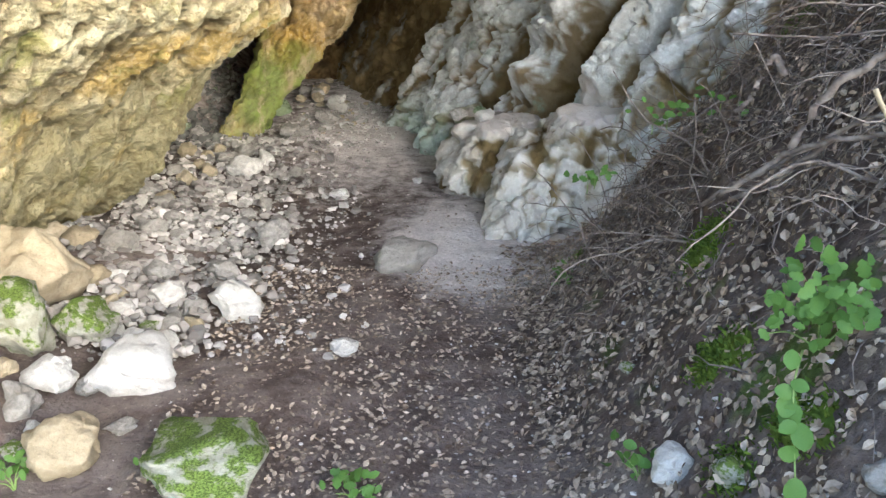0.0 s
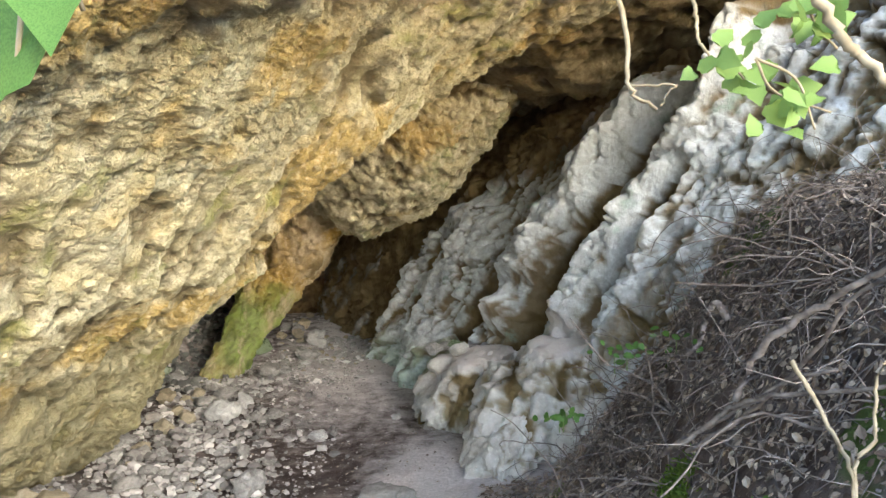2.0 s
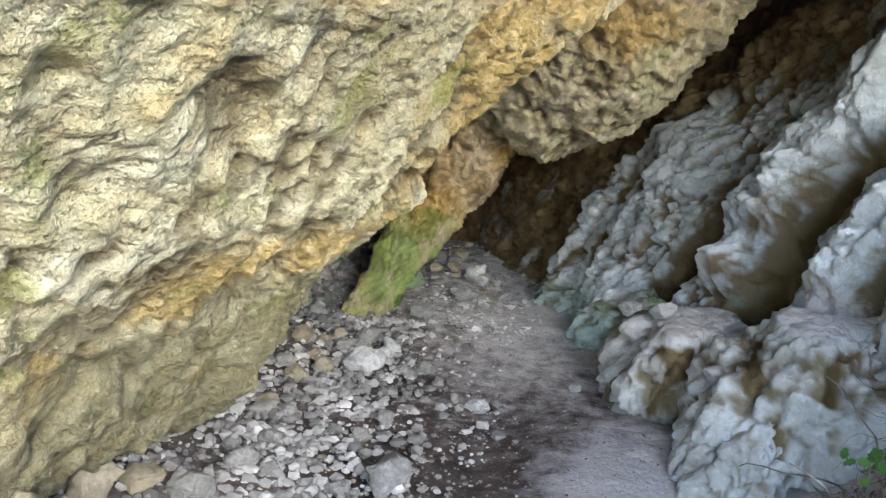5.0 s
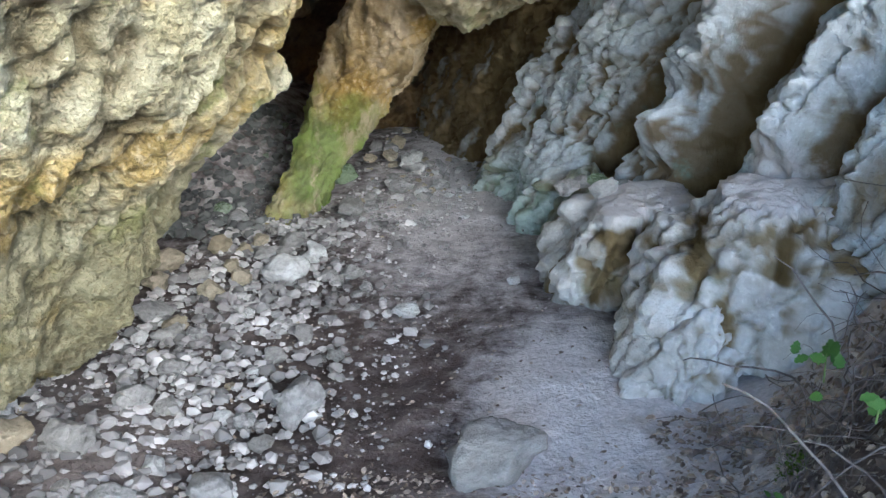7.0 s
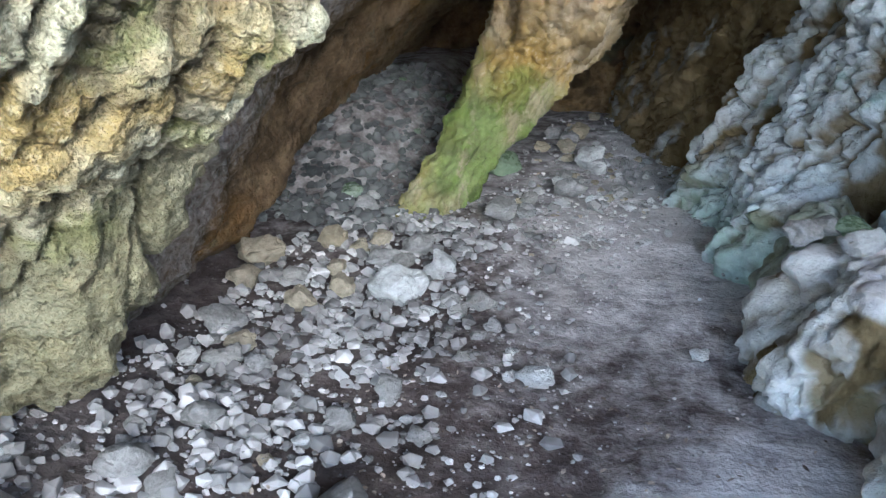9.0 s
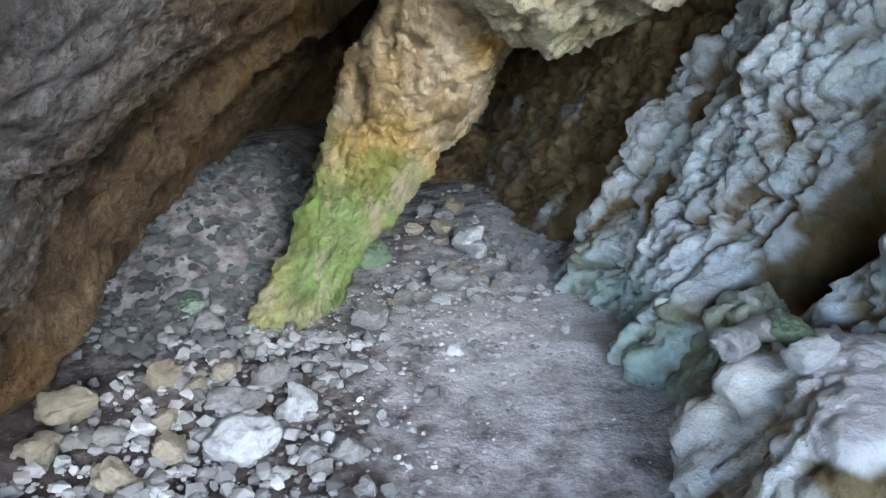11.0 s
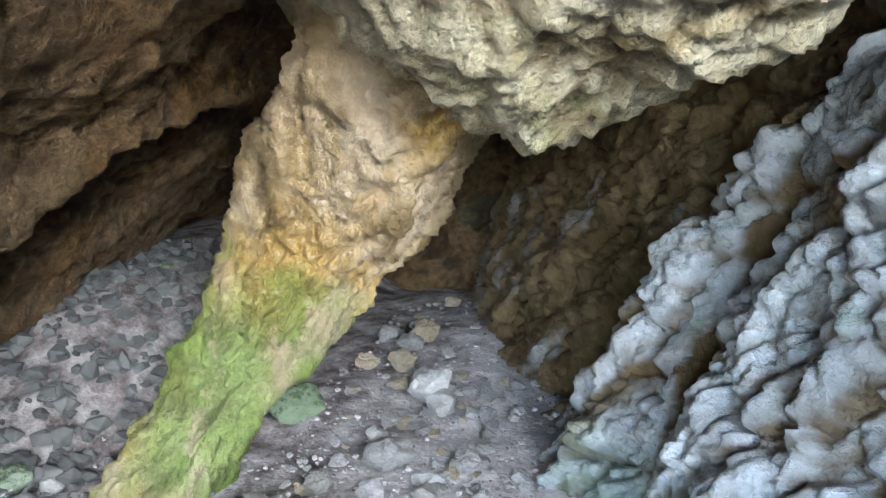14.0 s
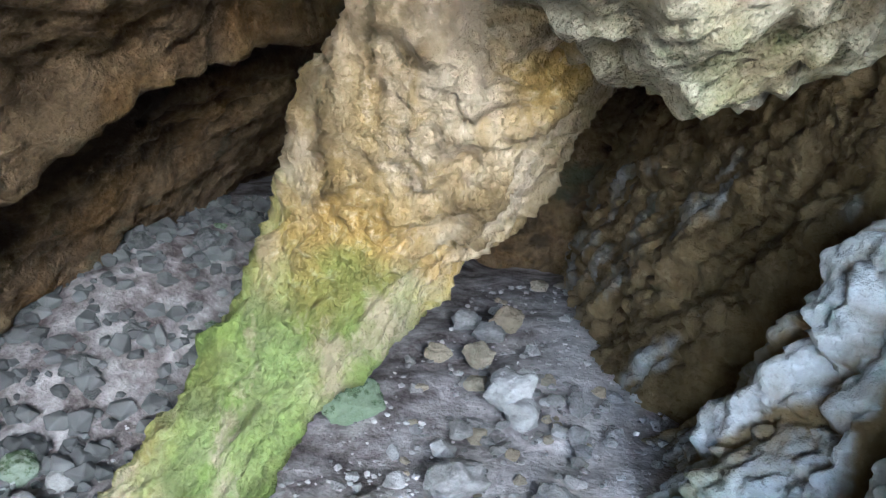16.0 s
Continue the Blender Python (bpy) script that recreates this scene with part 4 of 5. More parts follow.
def gravel():
    r = random.Random(21)
    shapes = []
    for s in range(8):
        me = stone_mesh(200 + s, 0, 9, 0)
        shapes.append((np.array([v.co for v in me.vertices]), [tuple(q.vertices) for q in me.polygons]))
    out = []
    areas = ((-1.9, -0.5, 2.4, 6.4, 3000, 0.008, 0.035), (-0.9, 0.5, 1.4, 7.4, 2600, 0.005, 0.018), (-1.4, -0.4, 5.6, 8.2, 900, 0.008, 0.035), (0.3, 1.5, 1.0, 3.5, 900, 0.006, 0.022))
    for x0, x1, y0, y1, count, lo, hi in areas:
        for _ in range(count):
            x, y = r.uniform(x0, x1), r.uniform(y0, y1)
            if math.hypot((x - 0.20) / 0.42, (y - 3.74) / 0.55) < 1 and r.random() < 0.85:
                continue
            w = lo + (hi - lo) * r.random() ** 2.5
            v, f = shapes[r.randrange(8)]
            z = float(ground_height(x, y))
            out.append((v @ turn(r, 0.5).T * (w, w * r.uniform(0.6, 1), w * r.uniform(0.4, 0.8)) + (x, y, z + 0.012 + 0.1 * w), f))
    for _ in range(2100):
        x, y = r.gauss(-1.32, 0.28), r.uniform(2.5, 5.9)
        x -= 0.12 * (y - 4)
        w = 0.026 + 0.055 * r.random() ** 2
        v, f = shapes[r.randrange(8)]
        out.append((v @ turn(r, 0.5).T * (w, w * r.uniform(0.7, 1), w * r.uniform(0.5, 0.9)) + (x, y, float(ground_height(x, y)) + 0.012 + 0.15 * w), f))
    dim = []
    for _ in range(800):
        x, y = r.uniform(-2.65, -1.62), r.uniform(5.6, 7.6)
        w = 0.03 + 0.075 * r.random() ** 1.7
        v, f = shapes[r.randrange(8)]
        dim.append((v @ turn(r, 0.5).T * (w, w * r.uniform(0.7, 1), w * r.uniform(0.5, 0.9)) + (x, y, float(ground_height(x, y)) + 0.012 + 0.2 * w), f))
    strewn("rubble_slope", dim, MAT_CHIPS_SHADED, "grey packed rubble sloping up behind the pillar, coloured darker for the shade there", "rubble")
    strewn("gravel", out, MAT_GRAVEL, "pale limestone chips strewn over the soil", "gravel")


gravel()


def bank_normal(x, y):
    e = 0.02
    n = Vector((float(ground_height(x - e, y) - ground_height(x + e, y)), float(ground_height(x, y - e) - ground_height(x, y + e)), 2 * e))
    return n.normalized()


LEAF_OUT = np.array([(0, 0, 0), (0.28, 0.30, 0.05), (0.30, 0.62, 0.07), (0, 1.0, 0.0), (-0.30, 0.62, 0.07), (-0.28, 0.30, 0.05), (0, 0.5, -0.04)])
LEAF_FACES = [(0, 1, 6), (1, 2, 6), (2, 3, 6), (3, 4, 6), (4, 5, 6), (5, 0, 6)]


def litter():
    r = random.Random(33)
    out = []
    areas = ((0.30, 1.7, 0.6, 3.7, 12500, 0.010, 0.038), (-0.8, 0.45, 0.9, 3.4, 6500, 0.008, 0.027), (-1.3, 0.2, 3.2, 4.6, 250, 0.010, 0.025))
    for x0, x1, y0, y1, count, lo, hi in areas:
        for _ in range(count):
            x, y = r.uniform(x0, x1), r.uniform(y0, y1)
            w = r.uniform(lo, hi)
            m = bank_normal(x, y).to_track_quat("Z", "Y").to_matrix().to_3x3()
            curl = LEAF_OUT * (1, 1, r.uniform(-2, 3))
            v = curl @ turn(r, 0.35).T @ np.array(m).T * w + (x, y, float(ground_height(x, y)) + 0.016 + 0.012 * r.random())
            out.append((v, LEAF_FACES))
    strewn("leaf_litter", out, MAT_DRY, "dry brown fallen leaves covering the bank", "leaf litter")


litter()


# ---- brush and plants ----
def tube(points, radius, tip=0.3, sides=5):
    p = np.asarray(points, float)
    n = len(p)
    t = np.gradient(p, axis=0)
    t /= np.linalg.norm(t, axis=1, keepdims=True) + 1e-9
    up = np.where(np.abs(t[:, 2:3]) > 0.9, (1.0, 0, 0), (0, 0, 1.0))
    a = np.cross(t, up)
    a /= np.linalg.norm(a, axis=1, keepdims=True)
    b = np.cross(t, a)
    ang = np.linspace(0, 2 * math.pi, sides, endpoint=False)
    rad = radius * np.linspace(1, tip, n)[:, None, None]
    v = p[:, None] + rad * (np.cos(ang)[None, :, None] * a[:, None] + np.sin(ang)[None, :, None] * b[:, None])
    f = [(i * sides + k, i * sides + (k + 1) % sides, (i + 1) * sides + (k + 1) % sides, (i + 1) * sides + k) for i in range(n - 1) for k in range(sides)]
    f += [tuple(range(sides))[::-1], tuple((n - 1) * sides + k for k in range(sides))]
    return v.reshape(-1, 3), f


def joined(pieces):
    vs, fs, n = [], [], 0
    for v, f in pieces:
        vs.append(v)
        fs.extend([tuple(i + n for i in q) for q in f])
        n += len(v)
    return np.concatenate(vs), fs


def wander(r, start, heading, length, steps=9, wobble=0.25, sag=0.05):
    p, d = np.array(start, float), np.array(heading, float)
    d /= np.linalg.norm(d)
    out = [p.copy()]
    for _ in range(steps):
        d = d + np.array([r.gauss(0, wobble), r.gauss(0, wobble), r.gauss(0, wobble) - sag])
        d /= np.linalg.norm(d)
        p = p + d * length / steps
        p[2] = max(p[2], float(ground_height(p[0], p[1])) + 0.015)
        out.append(p.copy())
    return np.array(out)


def shrub(x, y, seed, reach=0.5, twigs=85):
    """A tangle of bare brambles rooted in the bank."""
    r = random.Random(seed)
    z = float(ground_height(x, y))
    root = new("dry_shrub")
    root.location = (x, y, z)
    for _ in range(4):
        pts = wander(r, (x, y, z), (r.uniform(-1, 0.5), r.uniform(-0.6, 0.6), r.uniform(0.2, 0.8)), reach * r.uniform(0.8, 1.3), 10, 0.22, 0.10)
        ob = mesh_object("branch", *tube(pts - (x, y, z), r.uniform(0.0025, 0.005), 0.35, 6), MAT_TWIG, root)
    pieces = []
    for _ in range(twigs):
        sx, sy = x + r.gauss(0, 0.16), y + r.gauss(0, 0.2)
        pts = wander(r, (sx, sy, float(ground_height(sx, sy)) + r.uniform(0, 0.05)), (r.uniform(-1, 1), r.uniform(-1, 1), r.uniform(-0.1, 0.7)), reach * r.uniform(0.3, 0.9), 8, 0.35, 0.12)
        pieces.append(tube(pts - (x, y, z), r.uniform(0.0010, 0.0028), 0.5, 4))
    v, f = joined(pieces)
    tagged(mesh_object("brushwood", v, f, MAT_TWIG, root), kind="stuff")
    return tagged(root, label="tangle of bare brown bramble twigs on the bank", category="shrub", group="brambles on the bank")


for i, (x, y) in enumerate(((0.78, 2.95), (0.92, 2.65), (1.10, 3.00), (0.80, 2.35), (1.05, 2.25), (1.30, 2.60), (1.25, 2.05), (0.70, 3.30), (1.40, 3.10), (1.0, 1.75), (1.5, 2.3), (0.62, 2.70))):
    shrub(x, y, 300 + i, 0.48)


def bough(name, places, radius, material, label, category="branch"):
    p = curve_rows(np.array(places), 26)
    r = random.Random(len(places) * 7 + int(radius * 1e4))
    p = p + np.array([[r.gauss(0, radius * 0.35) for _ in range(3)] for _ in p])
    v, f = tube(p, radius, 0.6, 8)
    o = v.mean(0)
    ob = mesh_object(name, v - o, f, material)
    ob.location = o
    return tagged(ob, label=label, category=category)


bough("hanging_vine", [(0.336, 0.987, 1.790), (0.352, 1.001, 1.717), (0.364, 1.008, 1.661), (0.364, 1.014, 1.615), (0.375, 1.013, 1.596), (0.399, 1.009, 1.579)], 0.0038, MAT_STEM, "pale bare vine hanging from the overhang", "vine")
bough("hanging_vine", [(0.367, 1.014, 1.611), (0.390, 1.008, 1.609), (0.424, 0.999, 1.607), (0.414, 1.003, 1.598), (0.405, 1.007, 1.581)], 0.002, MAT_STEM, "thin forked end of a pale bare vine", "vine")
bough("hanging_vine", [(0.447, 1.020, 1.755), (0.459, 1.027, 1.706), (0.464, 1.031, 1.670), (0.482, 1.030, 1.642)], 0.003, MAT_STEM, "thin brown vine carrying ivy leaves", "vine")
bough("fallen_branch", [(0.429, 0.665, 1.670), (0.455, 0.664, 1.616), (0.478, 0.658, 1.586), (0.503, 0.647, 1.558), (0.534, 0.631, 1.525)], 0.006, MAT_STEM, "pale peeled branch reaching across the cave mouth", "branch")
bough("fallen_branch", [(0.723, 1.333, 1.158), (0.748, 1.307, 1.103), (0.767, 1.280, 1.046), (0.739, 1.168, 1.024), (0.733, 1.144, 0.960), (0.723, 1.116, 0.892)], 0.0045, MAT_STEM, "pale forked dry branch standing on the bank", "branch")
bough("fallen_branch", [(0.735, 1.144, 0.961), (0.749, 1.167, 1.034), (0.776, 1.165, 1.066), (0.786, 1.180, 1.130), (0.803, 1.186, 1.183), (0.845, 1.179, 1.256)], 0.004, MAT_STEM, "pale crooked dry branch standing on the bank", "branch")
bough("fallen_branch", [(0.672, 1.858, 0.827), (0.748, 1.760, 0.934), (0.797, 1.652, 1.005), (0.869, 1.519, 1.047), (0.946, 1.376, 1.096)], 0.007, MAT_TWIG, "grey dry branch lying across the brambles", "branch")
bough("fallen_branch", [(0.698, 1.849, 0.823), (0.807, 1.742, 0.946), (0.863, 1.638, 1.057), (0.885, 1.491, 1.196), (0.891, 1.442, 1.254), (0.916, 1.321, 1.307)], 0.006, MAT_TWIG, "grey forked dry branch leaning on the bank", "branch")
bough("fallen_branch", [(0.786, 1.758, 0.975), (0.833, 1.718, 1.103), (0.912, 1.646, 1.191), (0.978, 1.568, 1.262), (1.024, 1.492, 1.316)], 0.01, MAT_TWIG, "thick brown dry branch leaning on the bank", "branch")
bough("fallen_branch", [(0.854, 2.419, 1.164), (1.028, 2.253, 1.170), (1.174, 2.082, 1.203), (1.274, 1.913, 1.196)], 0.004, MAT_TWIG, "thin straight dry stalk over the bank", "branch")
bough("fallen_branch", [(0.661, 1.939, 0.783), (0.701, 1.839, 0.868), (0.773, 1.722, 0.957), (0.824, 1.604, 1.047), (0.874, 1.473, 1.108)], 0.006, MAT_TWIG, "long grey dry branch arching over the bank", "branch")
bough("exposed_root", [(1.001, 2.353, 1.058), (0.964, 2.373, 1.099), (0.931, 2.377, 1.054), (0.917, 2.370, 0.994), (0.870, 2.373, 0.941)], 0.012, MAT_TWIG, "grey bent root sticking out of the bank", "root")


def leaf_shape(kind):
    """Outline and faces of a leaf one unit long, folded a little along its rib."""
    if kind == "ivy":
        side = [(0.0, 0.0), (0.24, -0.08), (0.46, 0.10), (0.40, 0.30), (0.44, 0.48), (0.24, 0.70), (0.0, 1.0)]
    elif kind == "oval":
        side = [(0.0, 0.0), (0.20, 0.10), (0.36, 0.34), (0.38, 0.58), (0.24, 0.86), (0.0, 1.0)]
    else:
        side = [(0.0, 0.0), (0.14, 0.12), (0.30, 0.30), (0.24, 0.42), (0.36, 0.58), (0.20, 0.72), (0.22, 0.86), (0.0, 1.0)]
    n = len(side)
    right = [(x, y, 0.25 * x) for x, y in side]
    left = [(-x, y, 0.25 * x) for x, y in side[1:-1]]
    rib = [(0, y, 0) for _, y in side[1:-1]]
    v = np.array(right + left + rib, float)
    v[:, 2] -= 0.22 * v[:, 1] ** 2
    R = lambda i: i
    Lf = lambda i: n + i - 1
    B = lambda i: 2 * n - 2 + i - 1
    f = [(0, 1, B(1)), (0, B(1), Lf(1))]
    for i in range(1, n - 2):
        f += [(R(i), R(i + 1), B(i + 1), B(i)), (B(i), B(i + 1), Lf(i + 1), Lf(i))]
    f += [(R(n - 2), n - 1, B(n - 2)), (B(n - 2), n - 1, Lf(n - 2))]
    return v, f


LEAVES = {k: leaf_shape(k) for k in ("ivy", "oval", "herb")}


def leafy(name, base, stems, leaves, kind, size, material, stem_material, label, seed, category="plant", spread=0.6, face=(-0.3, -0.8, 0.5)):
    """A plant: stems (each a few places from the base on) and leaves at places, each leaf a part."""
    r = random.Random(seed)
    root = new(name)
    root.location = base
    b = np.array(base)
    for s in stems:
        p = curve_rows(np.array(s, float), 12)
        mesh_object("stem", *tube(p - b, 0.0022 if size < 0.07 else 0.003, 0.6, 5), stem_material, root)
    v, f = LEAVES[kind]
    me = bpy.data.meshes.new("leaf")
    me.from_pydata(v.tolist(), [], f)
    me.materials.append(material)
    me.polygons.foreach_set("use_smooth", [True] * len(me.polygons))
    for q in leaves:
        ob = new("leaf", me)
        ob.parent = root
        k = size * r.uniform(0.7, 1.15)
        n = (Vector(face) + Vector((r.gauss(0, spread), r.gauss(0, spread), r.gauss(0, spread)))).normalized()
        m = n.to_track_quat("Z", "Y").to_matrix().to_4x4() @ Matrix.Rotation(r.uniform(0, 6.28), 4, "Z")
        ob.matrix_local = Matrix.Translation(Vector(q) - Vector(base)) @ m @ Matrix.Diagonal((k, k, k, 1))
    return tagged(root, label=label, category=category)


def herb(x, y, seed, label, count=26, size=0.045, height=0.14, wide=0.12, kind="herb", material=None):
    """A low tuft of green leaves on short stems."""
    r = random.Random(seed)
    z = float(ground_height(x, y))
    stems, places = [], []
    for _ in range(max(4, count // 4)):
        a, q = r.uniform(0, 6.28), r.uniform(0.2, 1)
        tip = (x + wide * q * math.cos(a), y + wide * q * math.sin(a), z + height * r.uniform(0.5, 1.1))
        mid = (x + 0.3 * wide * q * math.cos(a), y + 0.3 * wide * q * math.sin(a), z + 0.6 * (tip[2] - z))
        stems.append([(x, y, z), mid, tip])
        for _ in range(4):
            places.append(tuple(c + r.gauss(0, 0.018) for c in tip))
    return leafy("green_herb", (x, y, z), stems, places, kind, size, material or MAT_LEAF, MAT_GREENSTEM, label, seed, spread=0.45, face=(-0.1, -0.5, 0.9))


IVY = [(0.497, 1.000, 1.596), (0.526, 1.008, 1.624), (0.552, 1.005, 1.615), (0.523, 1.019, 1.600), (0.513, 1.008, 1.637), (0.475, 0.984, 1.640), (0.457, 1.034, 1.627), (0.481, 0.991, 1.616), (0.508, 1.047, 1.619), (0.461, 0.975, 1.623), (0.473, 0.985, 1.656), (0.538, 1.032, 1.662), (0.516, 1.034, 1.628), (0.515, 1.015, 1.601)]
leafy("ivy_spray", (0.482, 1.029, 1.644), [[(0.482, 1.029, 1.644), (0.512, 1.021, 1.624), (0.534, 1.017, 1.587)]], IVY, "ivy", 0.032, MAT_IVY, MAT_STEM, "spray of yellow-green ivy leaves hanging from the overhang", 41, "ivy")
IVY = [(0.513, 0.886, 1.577), (0.550, 0.937, 1.584), (0.484, 0.898, 1.587), (0.466, 0.861, 1.531), (0.552, 0.955, 1.581), (0.486, 0.907, 1.548), (0.542, 0.926, 1.581), (0.517, 0.928, 1.571), (0.596, 0.927, 1.613), (0.563, 0.906, 1.576), (0.532, 0.919, 1.537), (0.531, 0.904, 1.571), (0.558, 0.965, 1.589), (0.489, 0.917, 1.636), (0.533, 0.904, 1.560)]
leafy("ivy_spray", (0.506, 0.948, 1.629), [[(0.502, 0.938, 1.628), (0.523, 0.935, 1.587), (0.581, 0.911, 1.557)], [(0.502, 0.938, 1.628), (0.545, 0.924, 1.599), (0.565, 0.919, 1.538)]], IVY, "ivy", 0.032, MAT_IVY, MAT_STEM, "spray of pale green ivy leaves on thin stems", 42, "ivy")
IVY = [(0.522, 0.829, 1.640), (0.526, 0.857, 1.657), (0.553, 0.855, 1.668), (0.514, 0.760, 1.644), (0.505, 0.767, 1.649), (0.496, 0.842, 1.658), (0.509, 0.819, 1.670), (0.531, 0.834, 1.631), (0.509, 0.801, 1.644), (0.505, 0.850, 1.638), (0.513, 0.791, 1.644), (0.490, 0.795, 1.654), (0.475, 0.765, 1.643), (0.506, 0.766, 1.635), (0.472, 0.853, 1.651), (0.489, 0.791, 1.648)]
leafy("ivy_spray", (0.487, 0.800, 1.701), [[(0.487, 0.800, 1.701), (0.508, 0.802, 1.644), (0.530, 0.797, 1.614)]], IVY, "ivy", 0.036, MAT_IVY, MAT_STEM, "spray of sunlit ivy leaves beside the peeled branch", 43, "ivy")
IVY = [(-0.117, 0.505, 1.639), (-0.126, 0.477, 1.643), (-0.155, 0.494, 1.608)]
leafy("ivy_spray", (-0.133, 0.462, 1.682), [[(-0.133, 0.462, 1.682), (-0.133, 0.484, 1.648), (-0.130, 0.505, 1.613)], [(-0.133, 0.462, 1.682), (-0.156, 0.480, 1.622), (-0.171, 0.492, 1.574)]], IVY, "ivy", 0.10, MAT_LEAF, MAT_STEM, "large glossy green ivy leaves hanging close by", 44, "ivy", 0.2)
SPRIG = [(0.586, 1.172, 0.733), (0.561, 1.166, 0.701), (0.609, 1.148, 0.711), (0.596, 1.140, 0.685), (0.570, 1.140, 0.664), (0.589, 1.129, 0.661), (0.559, 1.116, 0.617), (0.597, 1.103, 0.626), (0.580, 1.087, 0.590)]
leafy("trailing_sprig", (0.635, 1.245, 0.732), [[(0.635, 1.245, 0.732), (0.593, 1.168, 0.710), (0.588, 1.134, 0.647), (0.587, 1.095, 0.568)]], SPRIG, "oval", 0.042, MAT_LEAF, MAT_GREENSTEM, "trailing sprig with round bright green leaves", 45, "plant", 0.15)
IVY = [(0.772, 1.417, 0.789), (0.701, 1.360, 0.733), (0.688, 1.358, 0.835), (0.709, 1.374, 0.738), (0.706, 1.424, 0.727), (0.699, 1.357, 0.792), (0.727, 1.297, 0.778), (0.713, 1.329, 0.806), (0.751, 1.295, 0.768), (0.702, 1.326, 0.766), (0.664, 1.270, 0.784), (0.743, 1.374, 0.735), (0.631, 1.344, 0.765), (0.747, 1.357, 0.748), (0.700, 1.434, 0.767), (0.685, 1.403, 0.732), (0.702, 1.338, 0.680), (0.746, 1.240, 0.901), (0.751, 1.323, 0.763), (0.698, 1.363, 0.850), (0.687, 1.436, 0.750), (0.700, 1.326, 0.772), (0.688, 1.360, 0.768), (0.825, 1.448, 0.775), (0.650, 1.331, 0.740), (0.800, 1.351, 0.771), (0.722, 1.310, 0.820), (0.601, 1.351, 0.724), (0.736, 1.480, 0.723), (0.623, 1.376, 0.754), (0.730, 1.362, 0.847), (0.795, 1.404, 0.685), (0.672, 1.377, 0.762), (0.667, 1.454, 0.796), (0.758, 1.425, 0.751), (0.668, 1.379, 0.741), (0.717, 1.370, 0.747), (0.778, 1.454, 0.721), (0.715, 1.388, 0.716), (0.677, 1.319, 0.757), (0.755, 1.331, 0.819), (0.753, 1.393, 0.722), (0.731, 1.305, 0.805), (0.715, 1.305, 0.784), (0.734, 1.297, 0.792), (0.713, 1.333, 0.838), (0.736, 1.383, 0.829), (0.634, 1.345, 0.747), (0.716, 1.368, 0.832), (0.709, 1.251, 0.801), (0.747, 1.317, 0.755), (0.777, 1.349, 0.822), (0.800, 1.387, 0.705), (0.673, 1.435, 0.818), (0.618, 1.331, 0.789), (0.778, 1.361, 0.739), (0.709, 1.351, 0.774), (0.745, 1.379, 0.754), (0.700, 1.359, 0.691), (0.753, 1.276, 0.755), (0.625, 1.360, 0.718), (0.723, 1.376, 0.777), (0.648, 1.368, 0.773), (0.736, 1.442, 0.840), (0.712, 1.348, 0.849), (0.716, 1.357, 0.747), (0.750, 1.290, 0.802), (0.668, 1.338, 0.750), (0.769, 1.364, 0.728), (0.762, 1.349, 0.785), (0.650, 1.308, 0.819), (0.655, 1.321, 0.832), (0.713, 1.340, 0.762), (0.805, 1.376, 0.726), (0.701, 1.429, 0.808), (0.740, 1.371, 0.737), (0.791, 1.379, 0.778), (0.663, 1.395, 0.855), (0.812, 1.411, 0.824), (0.685, 1.389, 0.777), (0.729, 1.384, 0.804), (0.715, 1.308, 0.760), (0.850, 1.422, 0.661), (0.608, 1.296, 0.792), (0.703, 1.294, 0.778), (0.653, 1.427, 0.735), (0.617, 1.258, 0.825), (0.686, 1.386, 0.755), (0.724, 1.240, 0.868), (0.744, 1.381, 0.789)]
leafy("leafy_plant", (0.763, 1.439, 0.637), [[(0.763, 1.439, 0.637), (0.735, 1.400, 0.703), (0.711, 1.351, 0.782)], [(0.763, 1.439, 0.637), (0.690, 1.414, 0.685), (0.631, 1.377, 0.702)], [(0.763, 1.439, 0.637), (0.779, 1.386, 0.722), (0.777, 1.349, 0.805)]], IVY, "herb", 0.036, MAT_LEAF, MAT_GREENSTEM, "bright green leafy herb growing on the bank", 46, "plant", 0.35)
herb(0.48, 1.59, 51, "small clover-like green herb beside a white stone", 16, 0.03, 0.06, 0.05, "oval")
herb(-0.67, 1.77, 52, "green herb beside the mossy stone", 20, 0.04, 0.06, 0.09)
herb(-1.08, 1.75, 53, "green herb between the stones", 20, 0.04, 0.07, 0.07)
herb(-0.21, 1.75, 54, "green herb growing out of the cave soil", 20, 0.04, 0.05, 0.07)
herb(0.53, 3.06, 55, "low dark green moss tuft at the foot of the bank", 24, 0.03, 0.05, 0.08)
herb(0.35, 0.82, 56, "mossy green tuft on the bank", 24, 0.04, 0.08, 0.08)
TUFT = [(0.807, 2.886, 0.822), (0.835, 2.847, 0.888), (0.876, 2.861, 0.852), (0.765, 2.905, 0.845), (0.823, 2.871, 0.847), (0.690, 2.902, 0.855), (0.764, 2.875, 0.868), (0.781, 2.873, 0.808)]
leafy("seedling", (0.788, 2.907, 0.725), [[(0.762, 2.872, 0.777), (0.758, 2.857, 0.845)]], TUFT, "herb", 0.036, MAT_LEAF, MAT_GREENSTEM, "small green seedling on the bank beside the rock", 60, "plant", 0.35)
TUFT = [(0.946, 2.771, 0.934), (0.961, 2.810, 0.878), (1.029, 2.738, 0.918), (1.011, 2.763, 0.932), (0.884, 2.835, 0.921), (0.907, 2.786, 0.957), (1.042, 2.725, 0.895), (0.929, 2.750, 0.930)]
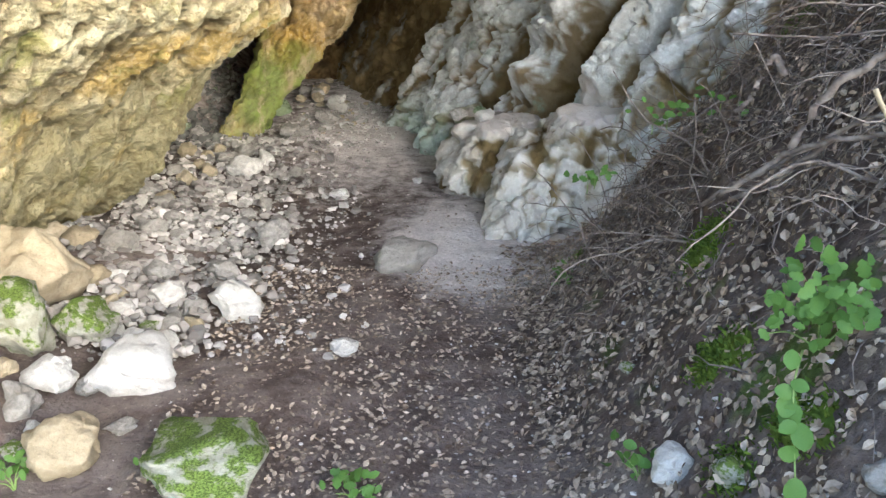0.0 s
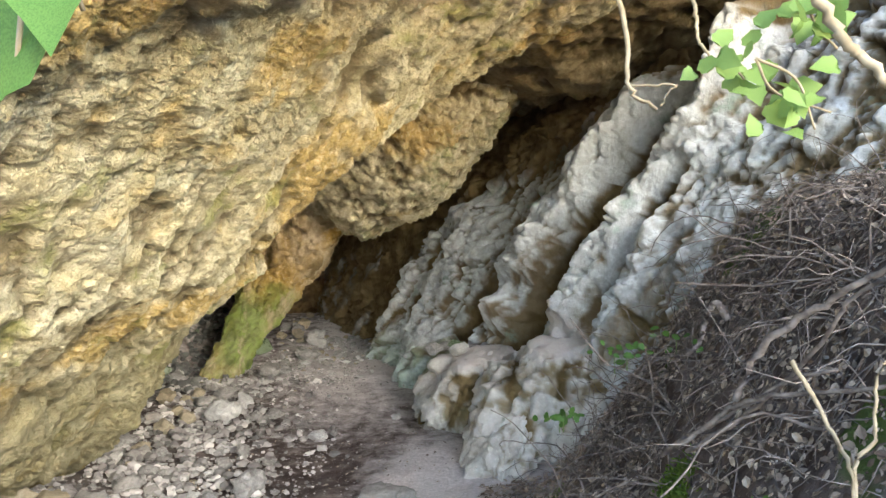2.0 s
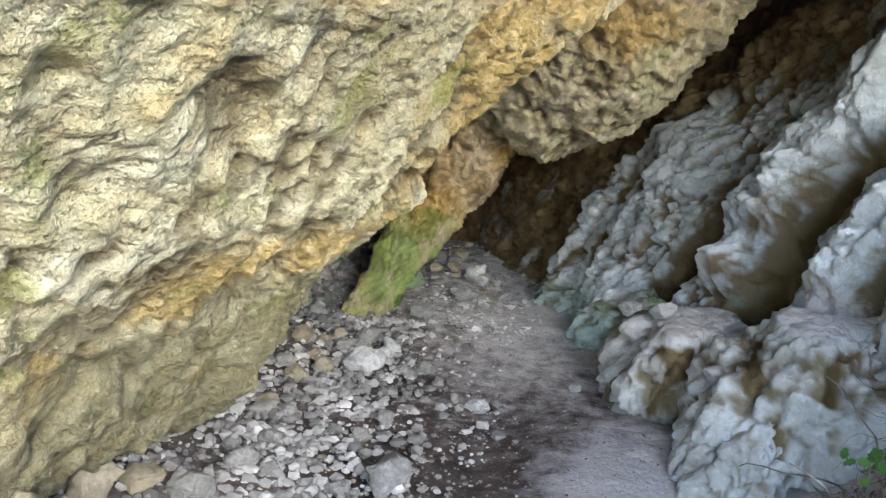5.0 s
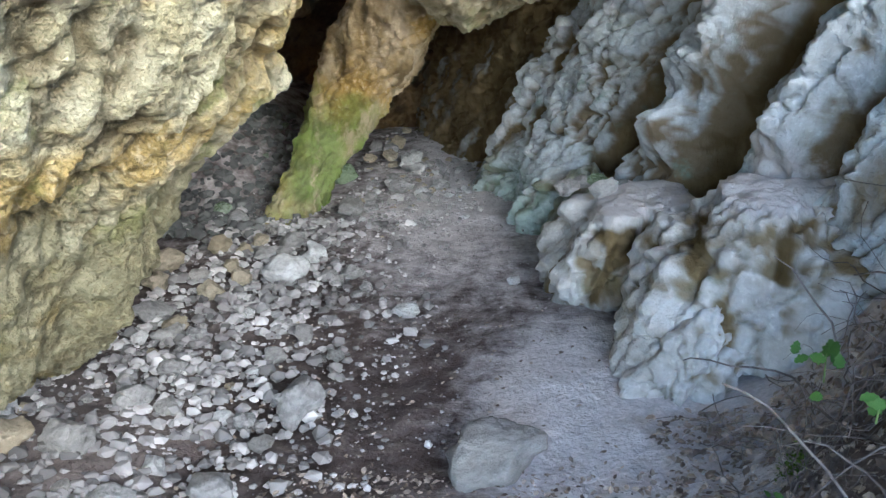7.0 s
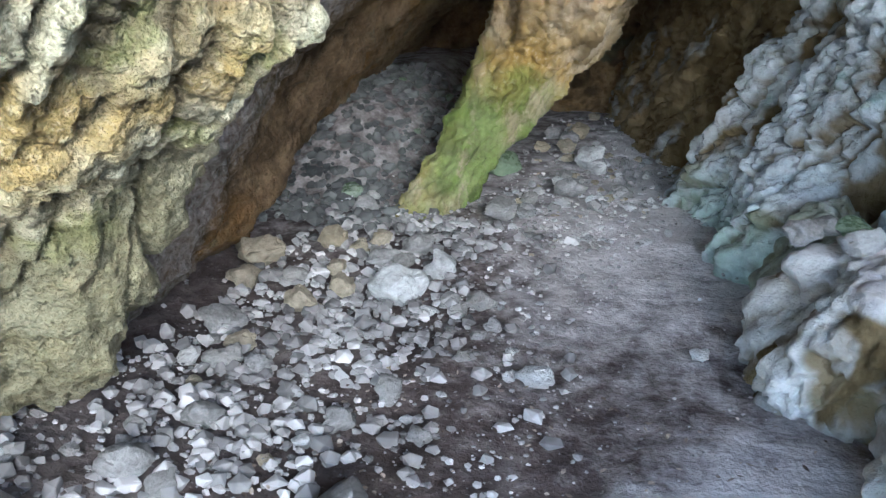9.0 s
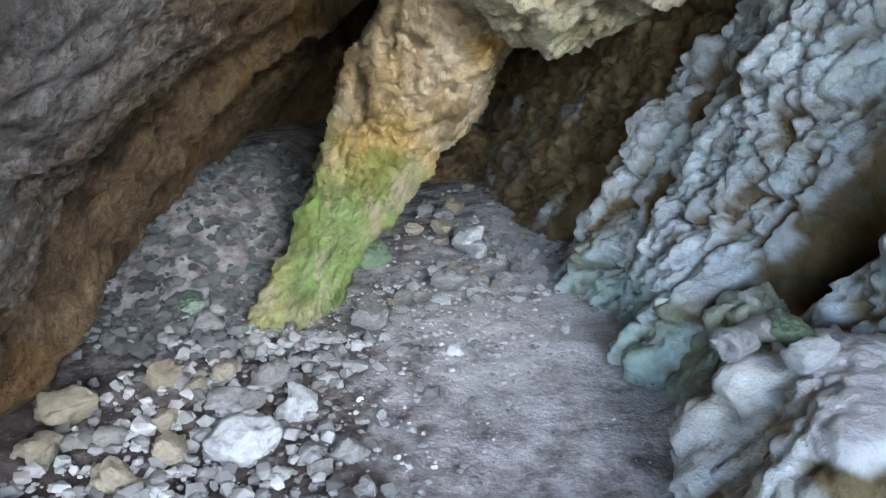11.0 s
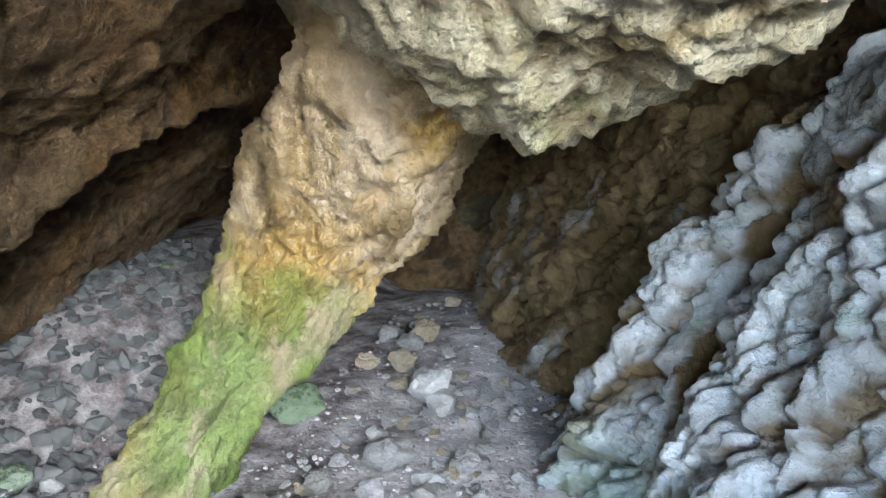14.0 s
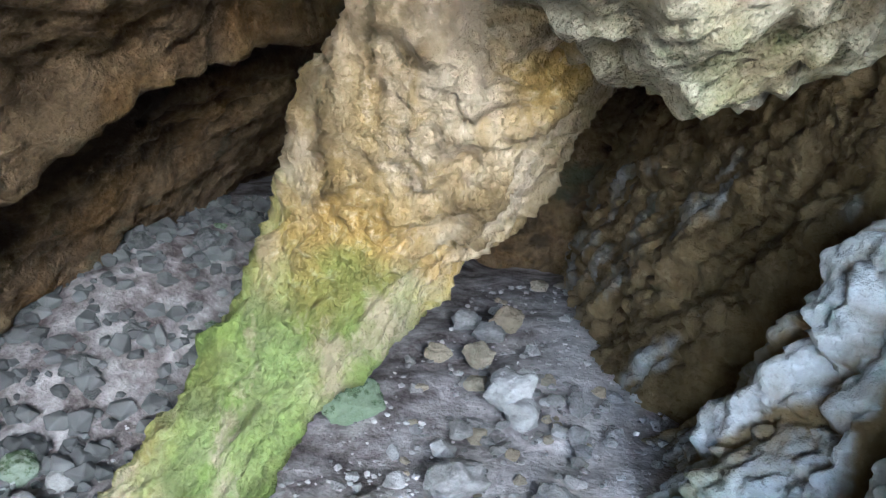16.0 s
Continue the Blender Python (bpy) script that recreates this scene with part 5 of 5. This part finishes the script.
leafy("seedling", (0.991, 2.818, 0.803), [[(0.967, 2.784, 0.857), (0.961, 2.768, 0.923)]], TUFT, "herb", 0.036, MAT_LEAF, MAT_GREENSTEM, "small green seedling on the bank beside the rock", 61, "plant", 0.35)
TUFT = [(0.799, 2.716, 0.898), (0.789, 2.680, 0.909), (0.757, 2.713, 0.884), (0.716, 2.720, 0.878), (0.790, 2.679, 0.879), (0.805, 2.720, 0.908), (0.751, 2.693, 0.903), (0.692, 2.719, 0.915)]
leafy("seedling", (0.795, 2.746, 0.757), [[(0.769, 2.712, 0.825), (0.765, 2.696, 0.877)]], TUFT, "herb", 0.036, MAT_LEAF, MAT_GREENSTEM, "small green seedling on the bank beside the rock", 64, "plant", 0.35)
TUFT = [(0.553, 2.707, 0.667), (0.439, 2.699, 0.687), (0.609, 2.668, 0.682), (0.586, 2.736, 0.677), (0.502, 2.681, 0.680), (0.581, 2.722, 0.703), (0.496, 2.675, 0.681), (0.551, 2.712, 0.662)]
leafy("seedling", (0.568, 2.749, 0.551), [[(0.539, 2.712, 0.617), (0.538, 2.699, 0.671)]], TUFT, "herb", 0.036, MAT_LEAF, MAT_GREENSTEM, "small green seedling on the bank beside the rock", 66, "plant", 0.35)
TUFT = [(0.594, 3.093, 0.559), (0.552, 3.094, 0.554), (0.590, 3.103, 0.545), (0.590, 3.049, 0.574), (0.601, 3.068, 0.573), (0.539, 3.155, 0.530), (0.610, 3.087, 0.563), (0.542, 3.065, 0.570)]
leafy("seedling", (0.612, 3.129, 0.448), [[(0.583, 3.088, 0.495), (0.582, 3.079, 0.568)]], TUFT, "herb", 0.036, MAT_LEAF, MAT_GREENSTEM, "small green seedling on the bank beside the rock", 68, "plant", 0.35)


# ---- moss cushions ----
def moss_cushion(x, y, w, seed):
    """A low mound of moss: many short leafy tips standing out of a domed pad."""
    r = random.Random(seed)
    root = new("moss_cushion")
    z = float(ground_height(x, y))
    root.location = (x, y, z)
    up = bank_normal(x, y)
    m = np.array(up.to_track_quat("Z", "Y").to_matrix().to_3x3())
    u, q = np.meshgrid(np.linspace(0, 2 * math.pi, 29), np.linspace(0, 1, 10), indexing="ij")
    rim = w * (1 + 0.25 * np.sin(2 * u + seed) + 0.12 * np.sin(5 * u + 2 * seed))
    pad = np.stack([rim * q * np.cos(u), 0.75 * rim * q * np.sin(u), 0.30 * w * (1 - q ** 2) + 0.02 * w * np.sin(9 * u) * q - 0.02], 2).reshape(-1, 3)
    mesh_object("pad", pad @ m.T, grid_faces(29, 10), MAT_MOSS, root)
    tips = []
    for _ in range(700):
        c = pad[r.randrange(len(pad))] + (r.gauss(0, 0.02), r.gauss(0, 0.02), 0)
        k = r.uniform(0.010, 0.022)
        tips.append(((LEAF_OUT * (0.6, 1, 1) * k) @ np.array(Euler((r.uniform(0.5, 1.5), r.gauss(0, 0.5), r.uniform(0, 6.28))).to_matrix()).T + c, LEAF_FACES))
    v, f = joined(tips)
    tagged(mesh_object("moss_tips", v @ m.T, f, MAT_MOSS, root), kind="stuff")
    return tagged(root, label="low cushion of dark green moss on the littered bank", category="moss", group="moss on the bank")


for i, (x, y, w) in enumerate(((0.81, 2.27, 0.17), (0.68, 1.73, 0.15), (0.71, 1.37, 0.10), (0.61, 1.41, 0.08), (0.60, 3.28, 0.10))):
    moss_cushion(x, y, w, 400 + i)
